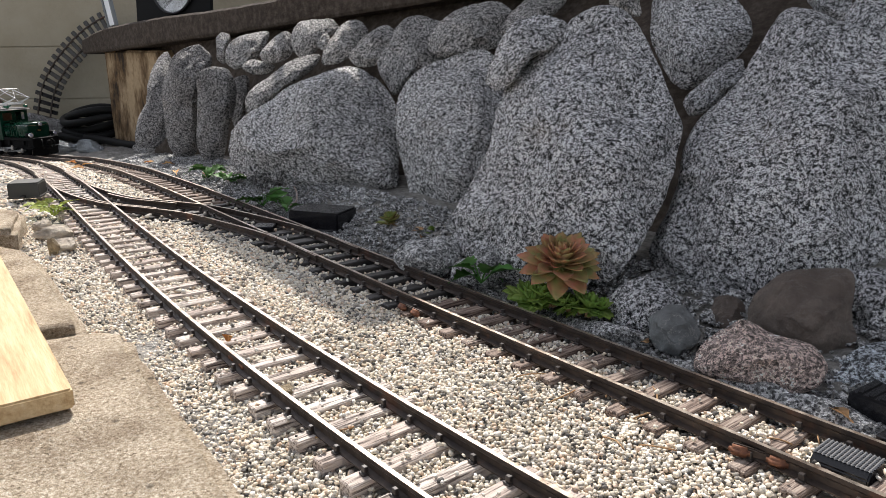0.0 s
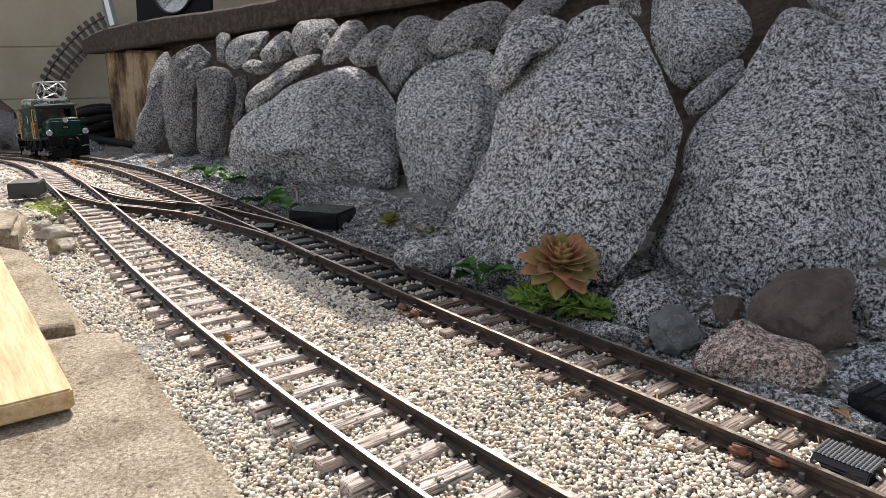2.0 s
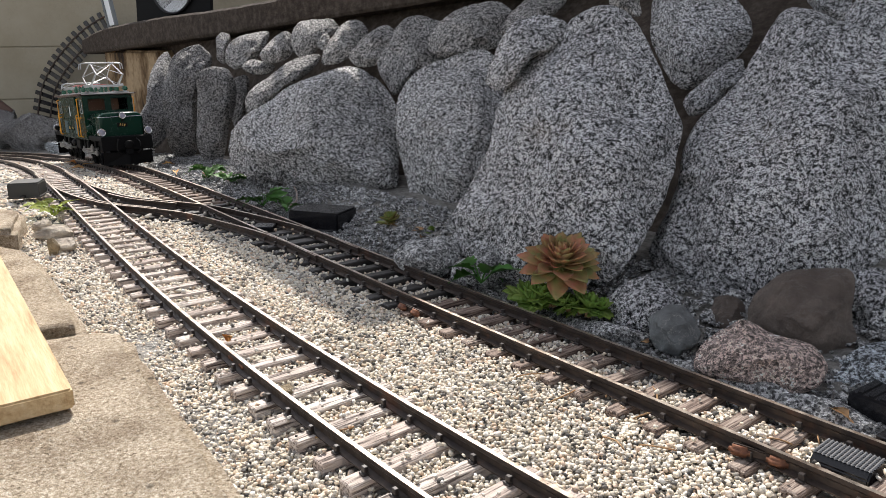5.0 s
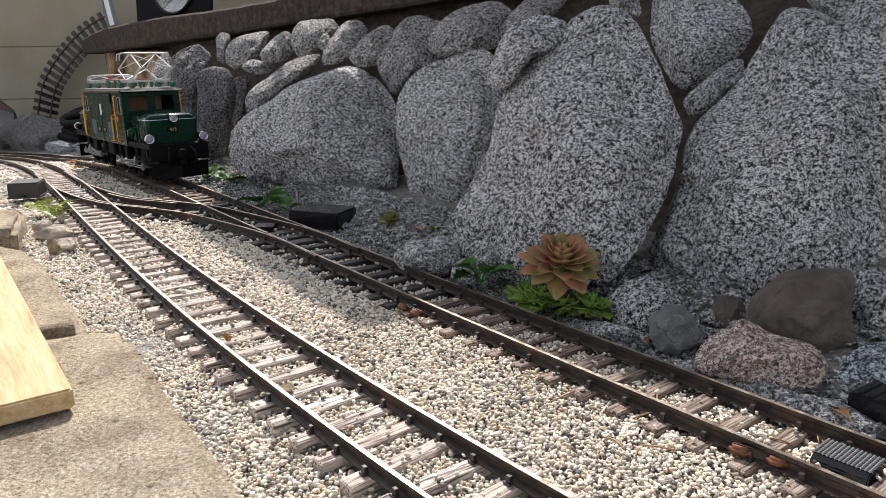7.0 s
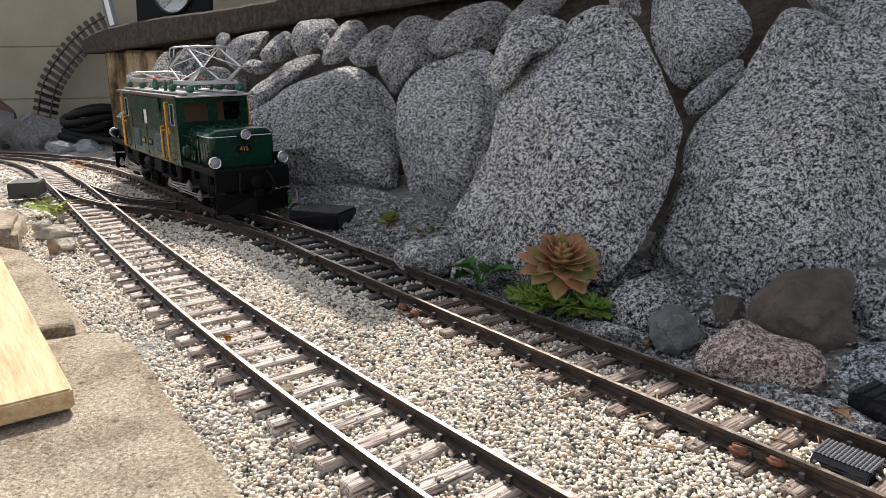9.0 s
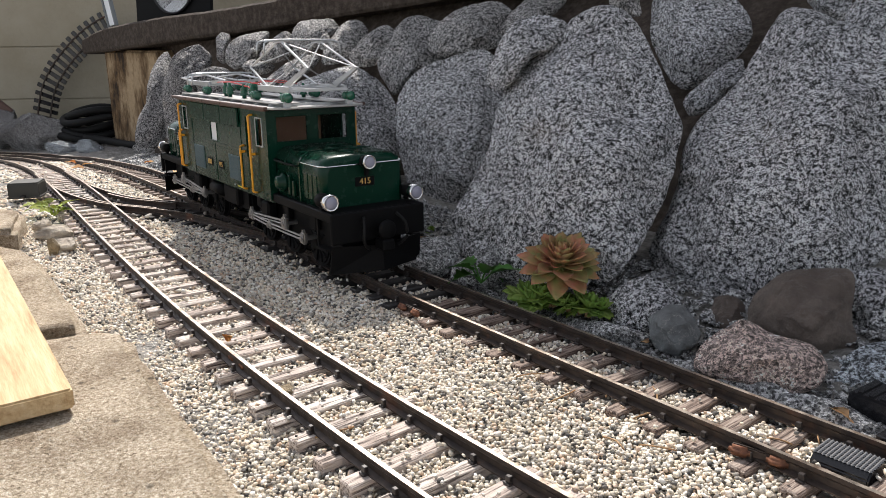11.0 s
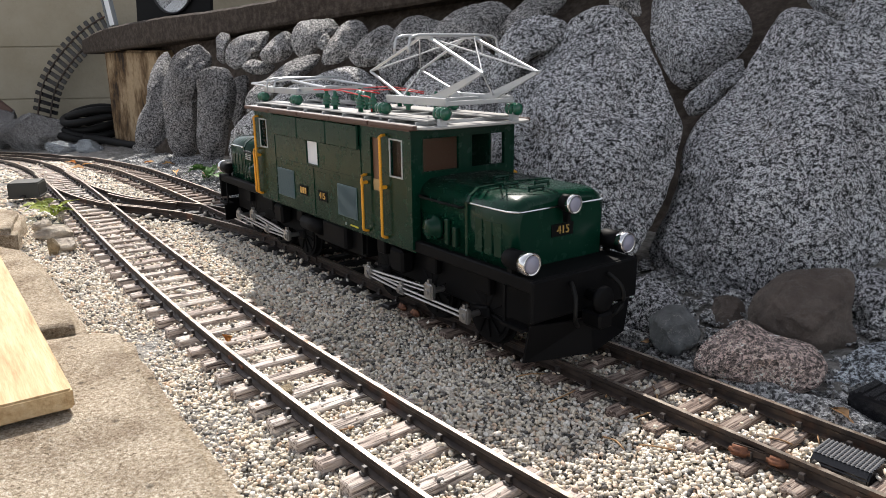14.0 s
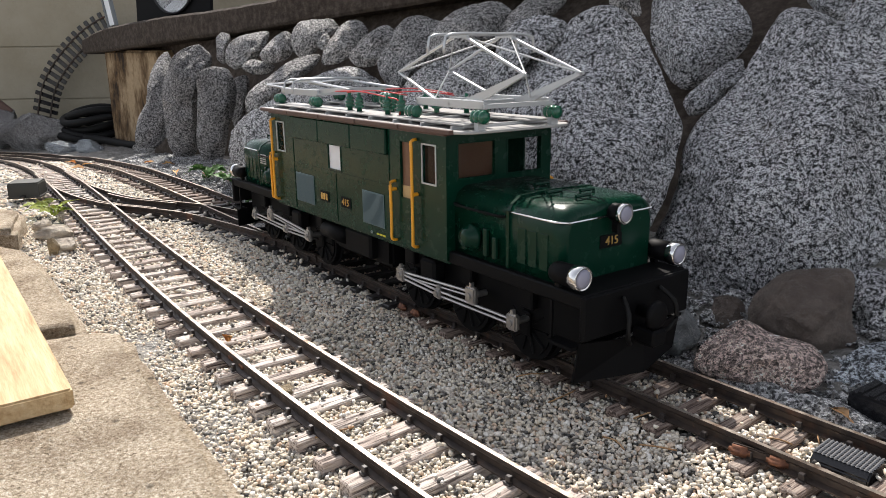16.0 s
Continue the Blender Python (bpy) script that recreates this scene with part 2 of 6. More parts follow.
def leaf_mat(name, base, tip, scale=60):
    m = mat(name, base, 0.58, 0, 0.22)
    k = Nodes(m)
    g = k.t.nodes.new("ShaderNodeNewGeometry")
    f = k.noise(k.coord(), scale, 3)
    c1 = k.mix(k.ramp(f, [(0.35, g3(0)), (0.65, g3(1))]), base, tip)
    k.color(k.mix(0.5, c1, k.ramp(g.outputs["Random Per Island"], [(0, g3(0.7)), (1, g3(1.25))]), "MULTIPLY"))
    k.b.inputs["Subsurface Weight"].default_value = 0.12
    k.b.inputs["Subsurface Radius"].default_value = (0.004, 0.003, 0.001)
    return m


M_SEMP = leaf_mat("red_green_succulent", (0.22, 0.24, 0.08), (0.46, 0.17, 0.11), 60)
M_SEMPG = leaf_mat("green_succulent", (0.13, 0.24, 0.04), (0.22, 0.30, 0.07), 90)
M_SEMPB = leaf_mat("brown_tipped_succulent", (0.20, 0.26, 0.07), (0.25, 0.12, 0.06), 80)
M_WEED = leaf_mat("green_weed_leaf", (0.045, 0.15, 0.025), (0.08, 0.21, 0.04), 50)
M_LIME = leaf_mat("yellow_green_leaf", (0.28, 0.38, 0.05), (0.40, 0.42, 0.10), 50)
M_DEAD = leaf_mat("dry_leaf", (0.40, 0.26, 0.14), (0.28, 0.15, 0.07), 80)
M_TWIG = leaf_mat("pale_twig", (0.50, 0.42, 0.38), (0.40, 0.30, 0.25), 80)
M_ORANGE = leaf_mat("orange_dry_leaf", (0.62, 0.27, 0.06), (0.65, 0.40, 0.15), 80)


# ---- mesh helpers ----
def mesh_ob(name, bm, material=None, smooth=False):
    me = bpy.data.meshes.new(name)
    bm.to_mesh(me)
    bm.free()
    for m in (material if isinstance(material, (list, tuple)) else [material]):
        if m:
            me.materials.append(m)
    if smooth:
        me.polygons.foreach_set("use_smooth", [True] * len(me.polygons))
    return new(name, me)


def part(name, bm, material, parent, label="", smooth=False):
    ob = mesh_ob(name, bm, material, smooth)
    ob.parent = parent
    if label:
        tagged(ob, label)
    return ob


def thing(name, label, category, group="", kind="", m=None):
    ob = new(name)
    ob.empty_display_size = 0.02
    if m is not None:
        ob.matrix_basis = m
    return tagged(ob, label, category, group, kind)


def box(x0, x1, y0, y1, z0, z1, bevel=0.0, seg=1, bm=None):
    b = bmesh.new()
    bmesh.ops.create_cube(b, size=1, matrix=Matrix.Translation(((x0 + x1) / 2, (y0 + y1) / 2, (z0 + z1) / 2)) @ Matrix.Diagonal((x1 - x0, y1 - y0, z1 - z0, 1)))
    if bevel:
        bmesh.ops.bevel(b, geom=b.edges[:], offset=bevel, segments=seg, affect="EDGES")
    return merge(bm, b)


def merge(bm, b):
    if bm is None:
        return b
    me = bpy.data.meshes.new("tmp")
    b.to_mesh(me)
    b.free()
    bm.from_mesh(me)
    bpy.data.meshes.remove(me)
    return bm


def cyl(p, q, r, seg=12, r2=None, bm=None):
    p, q = Vector(p), Vector(q)
    b = bmesh.new()
    d = q - p
    m = Matrix.Translation((p + q) / 2) @ d.to_track_quat("Z", "Y").to_matrix().to_4x4()
    bmesh.ops.create_cone(b, cap_ends=True, segments=seg, radius1=r, radius2=r if r2 is None else r2, depth=d.length, matrix=m)
    return merge(bm, b)


def tube(points, r, seg=8, bm=None):
    """A round bar bent along points."""
    pts = [Vector(p) for p in points]
    b = bmesh.new()
    rings = []
    up = Vector((0.13, 0.21, 0.97))
    for i, p in enumerate(pts):
        d = (pts[min(i + 1, len(pts) - 1)] - pts[max(i - 1, 0)]).normalized()
        a = d.cross(up)
        if a.length < 0.1:
            a = d.cross(Vector((1, 0, 0)))
        a.normalize()
        c = d.cross(a)
        rings.append([b.verts.new(p + (a * math.cos(k * math.tau / seg) + c * math.sin(k * math.tau / seg)) * r) for k in range(seg)])
    for s, t in zip(rings, rings[1:]):
        for k in range(seg):
            b.faces.new((s[k], s[(k + 1) % seg], t[(k + 1) % seg], t[k]))
    b.faces.new(rings[0][::-1])
    b.faces.new(rings[-1])
    bmesh.ops.recalc_face_normals(b, faces=b.faces[:])
    return merge(bm, b)


def lathe(profile, axis_m=None, seg=16, bm=None):
    """A turned piece from (radius, height) pairs."""
    b = bmesh.new()
    rings = [[b.verts.new((r * math.cos(k * math.tau / seg), r * math.sin(k * math.tau / seg), h)) for k in range(seg)] for r, h in profile]
    for s, t in zip(rings, rings[1:]):
        for k in range(seg):
            b.faces.new((s[k], s[(k + 1) % seg], t[(k + 1) % seg], t[k]))
    b.faces.new(rings[0][::-1])
    b.faces.new(rings[-1])
    if axis_m is not None:
        bmesh.ops.transform(b, matrix=axis_m, verts=b.verts[:])
    return merge(bm, b)


def prism(outline, x0, x1, axis="x", bm=None, bevel=0.0, seg=2):
    """A solid with a flat outline, pushed along an axis."""
    b = bmesh.new()
    put = {"x": lambda u, v, w: (w, u, v), "y": lambda u, v, w: (u, w, v), "z": lambda u, v, w: (u, v, w)}[axis]
    lo = [b.verts.new(put(u, v, x0)) for u, v in outline]
    hi = [b.verts.new(put(u, v, x1)) for u, v in outline]
    b.faces.new(lo[::-1])
    b.faces.new(hi)
    for i in range(len(lo)):
        j = (i + 1) % len(lo)
        b.faces.new((lo[i], lo[j], hi[j], hi[i]))
    bmesh.ops.recalc_face_normals(b, faces=b.faces[:])
    if bevel:
        bmesh.ops.bevel(b, geom=b.edges[:], offset=bevel, segments=seg, affect="EDGES")
    return merge(bm, b)


def spline(ctrl, step):
    """Points along a smooth line through ctrl."""
    c = [np.array(p, float) for p in ctrl]
    c = [2 * c[0] - c[1]] + c + [2 * c[-1] - c[-2]]
    out = []
    for i in range(1, len(c) - 2):
        k = max(2, int(np.linalg.norm(c[i + 1] - c[i]) / step))
        for t in np.arange(k) / k:
            out.append(0.5 * (2 * c[i] + (c[i + 1] - c[i - 1]) * t + (2 * c[i - 1] - 5 * c[i] + 4 * c[i + 1] - c[i + 2]) * t * t + (3 * c[i] - c[i - 1] - 3 * c[i + 1] + c[i + 2]) * t ** 3))
    return np.array(out + [c[-2]])


# ---- lie of the land ----
FALL_S = [-5, 0, 0.2, 0.58, 0.91, 1.2, 1.5, 1.83, 2.06, 2.3, 9]
FALL_Z = [0, 0, 0.001, 0.0007, -0.0066, -0.0255, -0.0486, -0.079, -0.0947, -0.098, -0.098]


def fall(y):
    """Height of the railheads' level over the plan: level near by, falling away to the far end."""
    s = (np.asarray(y, float) - 0.609) / 0.815
    return (np.interp(s - 0.08, FALL_S, FALL_Z) + np.interp(s, FALL_S, FALL_Z) * 2 + np.interp(s + 0.08, FALL_S, FALL_Z)) / 4


AXIS = radians(-54.35)
AD = np.array([math.cos(AXIS), math.sin(AXIS)])
AN = np.array([-math.sin(AXIS), math.cos(AXIS)])
MAIN_O, MAIN_K = np.array([-0.0352, 0.6088]), [0.0011, 0.0184, 0.0256, 0.0055]
LEFT_O, LEFT_K = np.array([-0.1, 0.45]), [0.008135, 0.055983, 0.096589, 0.030333, -0.006483]


def main_at(u):
    return MAIN_O + AD * u + AN * np.polyval(MAIN_K, u)


def left_at(u):
    return LEFT_O + AD * u + AN * np.polyval(LEFT_K, u)


MAIN_LINE = spline([(-2.6, 2.5), (-2.1, 2.49), (-1.75, 2.445), (-1.43, 2.345), (-1.228, 2.24), (-1.095, 2.08)] + [main_at(u) for u in np.arange(-1.5, 0.75, 0.1)], 0.012)
LEFT_LINE = spline([left_at(u) for u in np.arange(-2.2, 0.5, 0.1)], 0.012)
BRANCH_LINE = spline([(-0.105, 0.708), (-0.17, 0.795), (-0.243, 0.868), (-0.317, 0.932), (-0.382, 0.967), (-0.454, 1.005), (-0.538, 1.085), (-0.63, 1.203), (-0.705, 1.312)], 0.008)


def smooth_noise(x, y, s, seed=0):
    return noise.noise(Vector((x * s + seed * 7.1, y * s - seed * 3.3, seed * 1.7)))


# ---- ground ----
def ground_sheet():
    xs = np.r_[-60, -12, -4, np.arange(-2.6, -0.8, 0.06), np.arange(-0.8, 0.5, 0.02), np.arange(0.5, 1.6, 0.1), 4, 12, 60]
    ys = np.r_[-60, -12, -3, -0.6, np.arange(0.1, 1.7, 0.02), np.arange(1.7, 3.2, 0.06), 4, 12, 60]
    v, f = [], []
    for y in ys:
        for x in xs:
            z = float(fall(y)) - 0.0165
            if -3 < x < 2 and 0 < y < 3.2:
                z += 0.0016 * smooth_noise(x, y, 40) + 0.002 * smooth_noise(x, y, 9, 2)
                # earth banks up towards the boulders
                off = float((np.array([x, y]) - MAIN_O) @ AN)
                z += 0.020 * min(1, max(0, (off - 0.055) / 0.09)) * (1 + 0.5 * smooth_noise(x, y, 22, 3))
            v.append((x, y, z))
    w = len(xs)
    for j in range(len(ys) - 1):
        for i in range(w - 1):
            f.append((j * w + i, j * w + i + 1, (j + 1) * w + i + 1, (j + 1) * w + i))
    me = bpy.data.meshes.new("ground")
    me.from_pydata(v, [], f)
    me.materials.append(M_DIRT)
    me.polygons.foreach_set("use_smooth", [True] * len(f))
    tagged(new("ground", me), "dark grey gritty earth under the railway ballast", "ground", kind="structure")


ground_sheet()


# ---- tracks ----
RAIL = [(-0.0013, 0), (0.0013, 0), (0.0013, -0.0024), (0.0005, -0.0034), (0.0005, -0.0066), (0.0036, -0.0076), (0.0036, -0.0084), (-0.0036, -0.0084), (-0.0036, -0.0076), (-0.0005, -0.0066), (-0.0005, -0.0034), (-0.0013, -0.0024)]
GAUGE = 0.0476


def rail_mesh(line, side, drop=0.0, a=0.0, b=1.0):
    pts = line[int(len(line) * a):int(len(line) * b)]
    bm = bmesh.new()
    rings = []
    for i, p in enumerate(pts):
        d = pts[min(i + 1, len(pts) - 1)] - pts[max(i - 1, 0)]
        d = d / np.linalg.norm(d)
        nn = np.array([-d[1], d[0]])
        c = p + nn * side * GAUGE / 2
        z = float(fall(p[1])) - drop
        rings.append([bm.verts.new((c[0] + nn[0] * u, c[1] + nn[1] * u, z + h)) for u, h in RAIL])
    for s, t in zip(rings, rings[1:]):
        for k in range(len(RAIL)):
            fc = bm.faces.new((s[k], s[(k + 1) % len(RAIL)], t[(k + 1) % len(RAIL)], t[k]))
            fc.material_index = 1 if k == 0 else 0
    bm.faces.new(rings[0][::-1])
    bm.faces.new(rings[-1])
    bmesh.ops.recalc_face_normals(bm, faces=bm.faces[:])
    return bm


def sleeper_mesh():
    bm = box(-0.0052, 0.0052, -0.0395, 0.0395, -0.0085, 0.0, 0.0008)
    me = bpy.data.meshes.new("sleeper")
    bm.to_mesh(me)
    bm.free()
    me.materials.append(M_SLEEPER)
    return me


def chair_mesh():
    bm = None
    for s in (-1, 1):
        bm = box(-0.0022, 0.0022, s * 0.0045 - 0.0016, s * 0.0045 + 0.0016, 0, 0.0014, 0.0003, 1, bm)
        bm = box(-0.0015, 0.0015, s * 0.0040 - 0.0012, s * 0.0040 + 0.0012, 0.0010, 0.0046, 0.0003, 1, bm)
    me = bpy.data.meshes.new("rail_chair")
    bm.to_mesh(me)
    bm.free()
    me.materials.append(M_CHAIR)
    return me


SLEEPER, CHAIR = sleeper_mesh(), chair_mesh()
BROWN_SLEEPER = SLEEPER.copy()
BROWN_SLEEPER.materials[0] = M_SLEEPER2
BLACK_SLEEPER = SLEEPER.copy()
BLACK_SLEEPER.materials[0] = M_TURNOUT
SLEEPERS_AT = []


def place_along(line, spacing, start):
    seg = np.linalg.norm(np.diff(line, axis=0), axis=1)
    s = np.r_[0, np.cumsum(seg)]
    for d in np.arange(start, s[-1], spacing):
        x, y = np.interp(d, s, line[:, 0]), np.interp(d, s, line[:, 1])
        x2, y2 = np.interp(d + 0.004, s, line[:, 0]), np.interp(d + 0.004, s, line[:, 1])
        yield x, y, math.atan2(y2 - y, x2 - x)


def track(name, label, line, spacing, start, keep=lambda x, y: True, longer=1.0, dark=lambda x, y: False):
    root = thing(name, label, "railway track", "garden railway tracks")
    for side in (-1, 1):
        r = part("rail", rail_mesh(line, side), [M_RAIL, M_RAILTOP], root)
    for x, y, a in place_along(line, spacing, start):
        if not keep(x, y):
            continue
        z = float(fall(y)) - 0.0085
        tilt = math.atan2(float(fall(y + 0.02) - fall(y - 0.02)) * math.sin(a), 0.04)
        sl = new("sleeper", BLACK_SLEEPER if dark(x, y) else BROWN_SLEEPER if name == "main_track" else SLEEPER)
        sl.parent = root
        sl.matrix_basis = pose(x, y, z + random.uniform(-0.0004, 0.0002), random.uniform(-0.8, 0.8), -math.degrees(tilt), math.degrees(a) + random.uniform(-1.5, 1.5)) @ Matrix.Diagonal((random.uniform(0.95, 1.06), longer, 1, 1))
        SLEEPERS_AT.append((x, y, a, 0.0395 * longer))
        for s in (-1, 1):
            ch = new("rail_chair", CHAIR)
            ch.parent = sl
            ch.matrix_basis = pose(0, s * GAUGE / 2 / longer, 0)
    return root


track("main_track", "model railway track with dark rails and weathered brown sleepers", MAIN_LINE, 0.0262, 0.004, dark=lambda x, y: 0.585 < y < 1.0)
track("left_track", "curving model railway track with rusty dark rails on ballast", LEFT_LINE, 0.0262, 0.010)
branch = thing("crossover", "crossover rails joining both tracks with dark steel frogs", "railway points", "garden railway tracks")
for side in (-1, 1):
    part("rail", rail_mesh(BRANCH_LINE, side, 0.0004), [M_RAIL, M_RAILTOP], branch)
    part("check_rail", rail_mesh(BRANCH_LINE, side * 0.72, 0.0008, 0.42, 0.62), [M_RAIL, M_RAILTOP], branch)
for x, y, a in list(place_along(BRANCH_LINE, 0.0262, 0.10))[:-7]:
    sl = new("sleeper", BLACK_SLEEPER)
    sl.parent = branch
    sl.matrix_basis = pose(x, y, float(fall(y)) - 0.0092, 0, 0, math.degrees(a))
    SLEEPERS_AT.append((x, y, a, 0.0395))
fx, fy = main_at(-0.30)
part("frog_plate", box(fx - 0.012, fx + 0.012, fy - 0.016, fy + 0.006, -0.0085, -0.0028, 0.0008), M_BLACK, branch, "black plastic frog plate")


# ---- concrete edging, plank ----
def slab(name, label, outline, top, material, height=0.06, rough=0.0025, rnd=0.006):
    """A cast slab with worn, rounded edges."""
    bm = bmesh.new()
    vs = [bm.verts.new((x, y, top)) for x, y in outline]
    fc = bm.faces.new(vs)
    bmesh.ops.recalc_face_normals(bm, faces=[fc])
    if fc.normal.z < 0:
        fc.normal_flip()
    ext = bmesh.ops.extrude_face_region(bm, geom=[fc])
    for g in ext["geom"]:
        if isinstance(g, bmesh.types.BMVert):
            g.co.z -= height
    bmesh.ops.recalc_face_normals(bm, faces=bm.faces[:])
    bmesh.ops.bevel(bm, geom=[e for e in bm.edges if (e.verts[0].co.z + e.verts[1].co.z) / 2 > top - 0.001], offset=rnd, segments=4, affect="EDGES")
    bmesh.ops.triangulate(bm, faces=bm.faces[:])
    for _ in range(5):
        long = [e for e in bm.edges if e.calc_length() > 0.016]
        if not long:
            break
        bmesh.ops.subdivide_edges(bm, edges=long, cuts=1)
        bmesh.ops.triangulate(bm, faces=bm.faces[:])
    for v in bm.verts:
        d = noise.noise_vector(v.co * 26) * rough + noise.noise_vector(v.co * 90) * rough * 0.35
        v.co += d
    ob = mesh_ob(name, bm, material, True)
    return tagged(ob, label, "concrete slab", "concrete edging slabs")


slab("edging_slab", "weathered beige concrete edging slab beside the ballast", [(-0.60, 0.42), (-0.395, 0.445), (-0.245, 0.502), (-0.222, 0.494), (-0.208, 0.466), (-0.160, 0.395), (-0.108, 0.322), (-0.070, 0.262), (-0.03, 0.15), (-0.35, 0.10), (-0.70, 0.30)], 0.0, M_CONCRETE, rnd=0.009)
slab("edging_slab", "mottled brown concrete edging slab under a board", [(-0.78, 0.62), (-0.70, 0.86), (-0.437, 0.752), (-0.392, 0.695), (-0.262, 0.512), (-0.42, 0.452), (-0.62, 0.45)], -0.003, M_CONCRETE, rnd=0.008)
slab("edging_block", "grey stone edging block with a broken dark face", [(-0.84, 0.90), (-0.70, 1.00), (-0.515, 0.885), (-0.462, 0.775), (-0.70, 0.78)], 0.010, M_CONCRETE, rnd=0.006)

bm = box(-0.085, 0.085, -0.5, 0.5, 0, 0.0115, 0.0012, 2)
for v in bm.verts:
    v.co.z += 0.0004 * math.sin(v.co.y * 9)
plank = mesh_ob("wooden_board", bm, M_PLANK)
PLANK_A = 35.7
plank.matrix_basis = pose(-0.2030, 0.3680, 0.0035, 0, 0, PLANK_A) @ pose(-0.085, 0.5, 0)
tagged(plank, "pale raw pine board lying on the concrete", "board")


# ---- boulders ----
WALL_A = -54.0
WALL_X, WALL_Y = 0.36, -0.62


def boulder(label, centre, lean, yaw, radii, material, depth=0.3, seed=0, category="boulder", group="retaining wall boulders", rough=1.0, along=WALL_X, back=WALL_Y, cuts=20, square=3.0, faces=()):
    """A rock from its half-widths (mm) all round, its thickness as a share of its size, with split faces lying along the wall."""
    rng = random.Random(seed * 31 + 5)
    r = np.array(radii, float) / 1000
    n2 = len(r)
    k = np.arange(144) * n2 / 144
    table = np.interp(k, np.arange(n2 + 1), np.r_[r, r[:1]])
    table = (np.roll(table, 1) + 2 * table + np.roll(table, -1)) / 4
    size = float(r.mean()) * 2
    half = size * depth * 1.35
    away = math.dist(centre, EYE)
    low = table[108] * 0.85
    s1 = Vector((seed * 3.7, seed * 1.3, seed * 2.1))
    planes = [(Vector(f[:3]).normalized(), f[3]) for f in faces]
    for _ in range(cuts):
        v = Vector((rng.uniform(-1, 1), rng.uniform(-1, 1), rng.uniform(0.25, 0.9))).normalized()
        planes.append((v, max(math.hypot(v.x, v.y) * 0.97, rng.uniform(0.76, 0.95))))
    bm = bmesh.new()
    bmesh.ops.create_icosphere(bm, subdivisions=6 if size > 0.12 else 5, radius=1)
    for v in bm.verts:
        d = v.co
        q = d / (math.hypot(d.x, d.y) ** square + abs(d.z) ** square) ** (1 / square)
        for nv, off in planes:
            over = q.dot(nv) - off
            if over > 0:
                q = q - nv * over
        a = (math.atan2(q.y, q.x) % math.tau) / math.tau * 144
        i = int(a) % 144
        w = table[i] * (1 - (a - int(a))) + table[(i + 1) % 144] * (a - int(a))
        x, y = q.x * w, q.y * w
        z = q.z * half + along * x + back * (y + low) - half * 0.35
        v.co = (x * (1 - z / away), y * (1 - z / away), z)
    bm.normal_update()
    for v in bm.verts:
        p = v.co / size
        front = min(1.0, max(0.25, v.normal.z * 1.6))
        h = noise.fractal(p * 3.0 + s1, 0.9, 2.1, 6) * 0.042 + noise.noise(p * 20 + s1) * 0.011 + noise.noise(p * 48 + s1) * 0.008
        ridge = abs(noise.noise(p * 2.6 + s1 * 2)) * 0.060 + abs(noise.noise(p * 9 + s1)) * 0.032
        v.co += v.normal * (h - ridge + 0.014) * size * rough * front
    ob = mesh_ob("boulder" if category == "boulder" else "stone", bm, material, True)
    ob.matrix_basis = pose(*centre, 0, 0, yaw) @ pose(0, 0, 0, 90 - lean, 0, 0)
    return tagged(ob, label, category, group)


boulder("narrow granite boulder at the end of the wall, coloured dark for shade", (-0.698, 1.800, 0.096), 3, 21, [55, 62, 86, 122, 45, 18, 12, 11, 11, 13, 20, 119, 118, 86, 66, 57], M_GRANITE_DARK, 0.3, 1)
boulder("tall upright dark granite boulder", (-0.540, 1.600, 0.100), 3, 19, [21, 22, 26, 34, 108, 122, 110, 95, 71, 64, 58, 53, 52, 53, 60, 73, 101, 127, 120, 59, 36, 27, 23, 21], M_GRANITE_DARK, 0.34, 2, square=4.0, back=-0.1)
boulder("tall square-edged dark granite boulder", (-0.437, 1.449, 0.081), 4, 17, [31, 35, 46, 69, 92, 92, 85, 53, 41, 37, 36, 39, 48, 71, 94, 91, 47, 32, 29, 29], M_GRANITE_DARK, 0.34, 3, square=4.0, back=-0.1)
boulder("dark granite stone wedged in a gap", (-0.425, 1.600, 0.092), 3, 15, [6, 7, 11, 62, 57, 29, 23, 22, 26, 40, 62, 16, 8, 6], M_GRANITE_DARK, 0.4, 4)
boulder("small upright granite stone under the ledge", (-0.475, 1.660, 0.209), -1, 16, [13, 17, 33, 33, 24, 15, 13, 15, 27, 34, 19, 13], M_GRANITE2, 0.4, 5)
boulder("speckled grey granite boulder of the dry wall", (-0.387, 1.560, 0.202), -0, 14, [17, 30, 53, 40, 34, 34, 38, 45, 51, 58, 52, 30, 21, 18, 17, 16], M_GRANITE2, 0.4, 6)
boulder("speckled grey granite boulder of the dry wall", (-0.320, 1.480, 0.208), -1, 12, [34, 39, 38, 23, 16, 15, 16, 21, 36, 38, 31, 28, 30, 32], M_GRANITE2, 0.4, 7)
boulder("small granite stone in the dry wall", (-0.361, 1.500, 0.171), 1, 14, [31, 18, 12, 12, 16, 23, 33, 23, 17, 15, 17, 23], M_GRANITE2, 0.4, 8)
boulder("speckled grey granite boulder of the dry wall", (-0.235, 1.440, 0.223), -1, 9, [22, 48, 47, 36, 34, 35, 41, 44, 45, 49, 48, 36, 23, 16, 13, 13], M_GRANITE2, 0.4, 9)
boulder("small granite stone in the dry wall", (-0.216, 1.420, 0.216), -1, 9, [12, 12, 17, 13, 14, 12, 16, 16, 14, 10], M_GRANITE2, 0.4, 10)
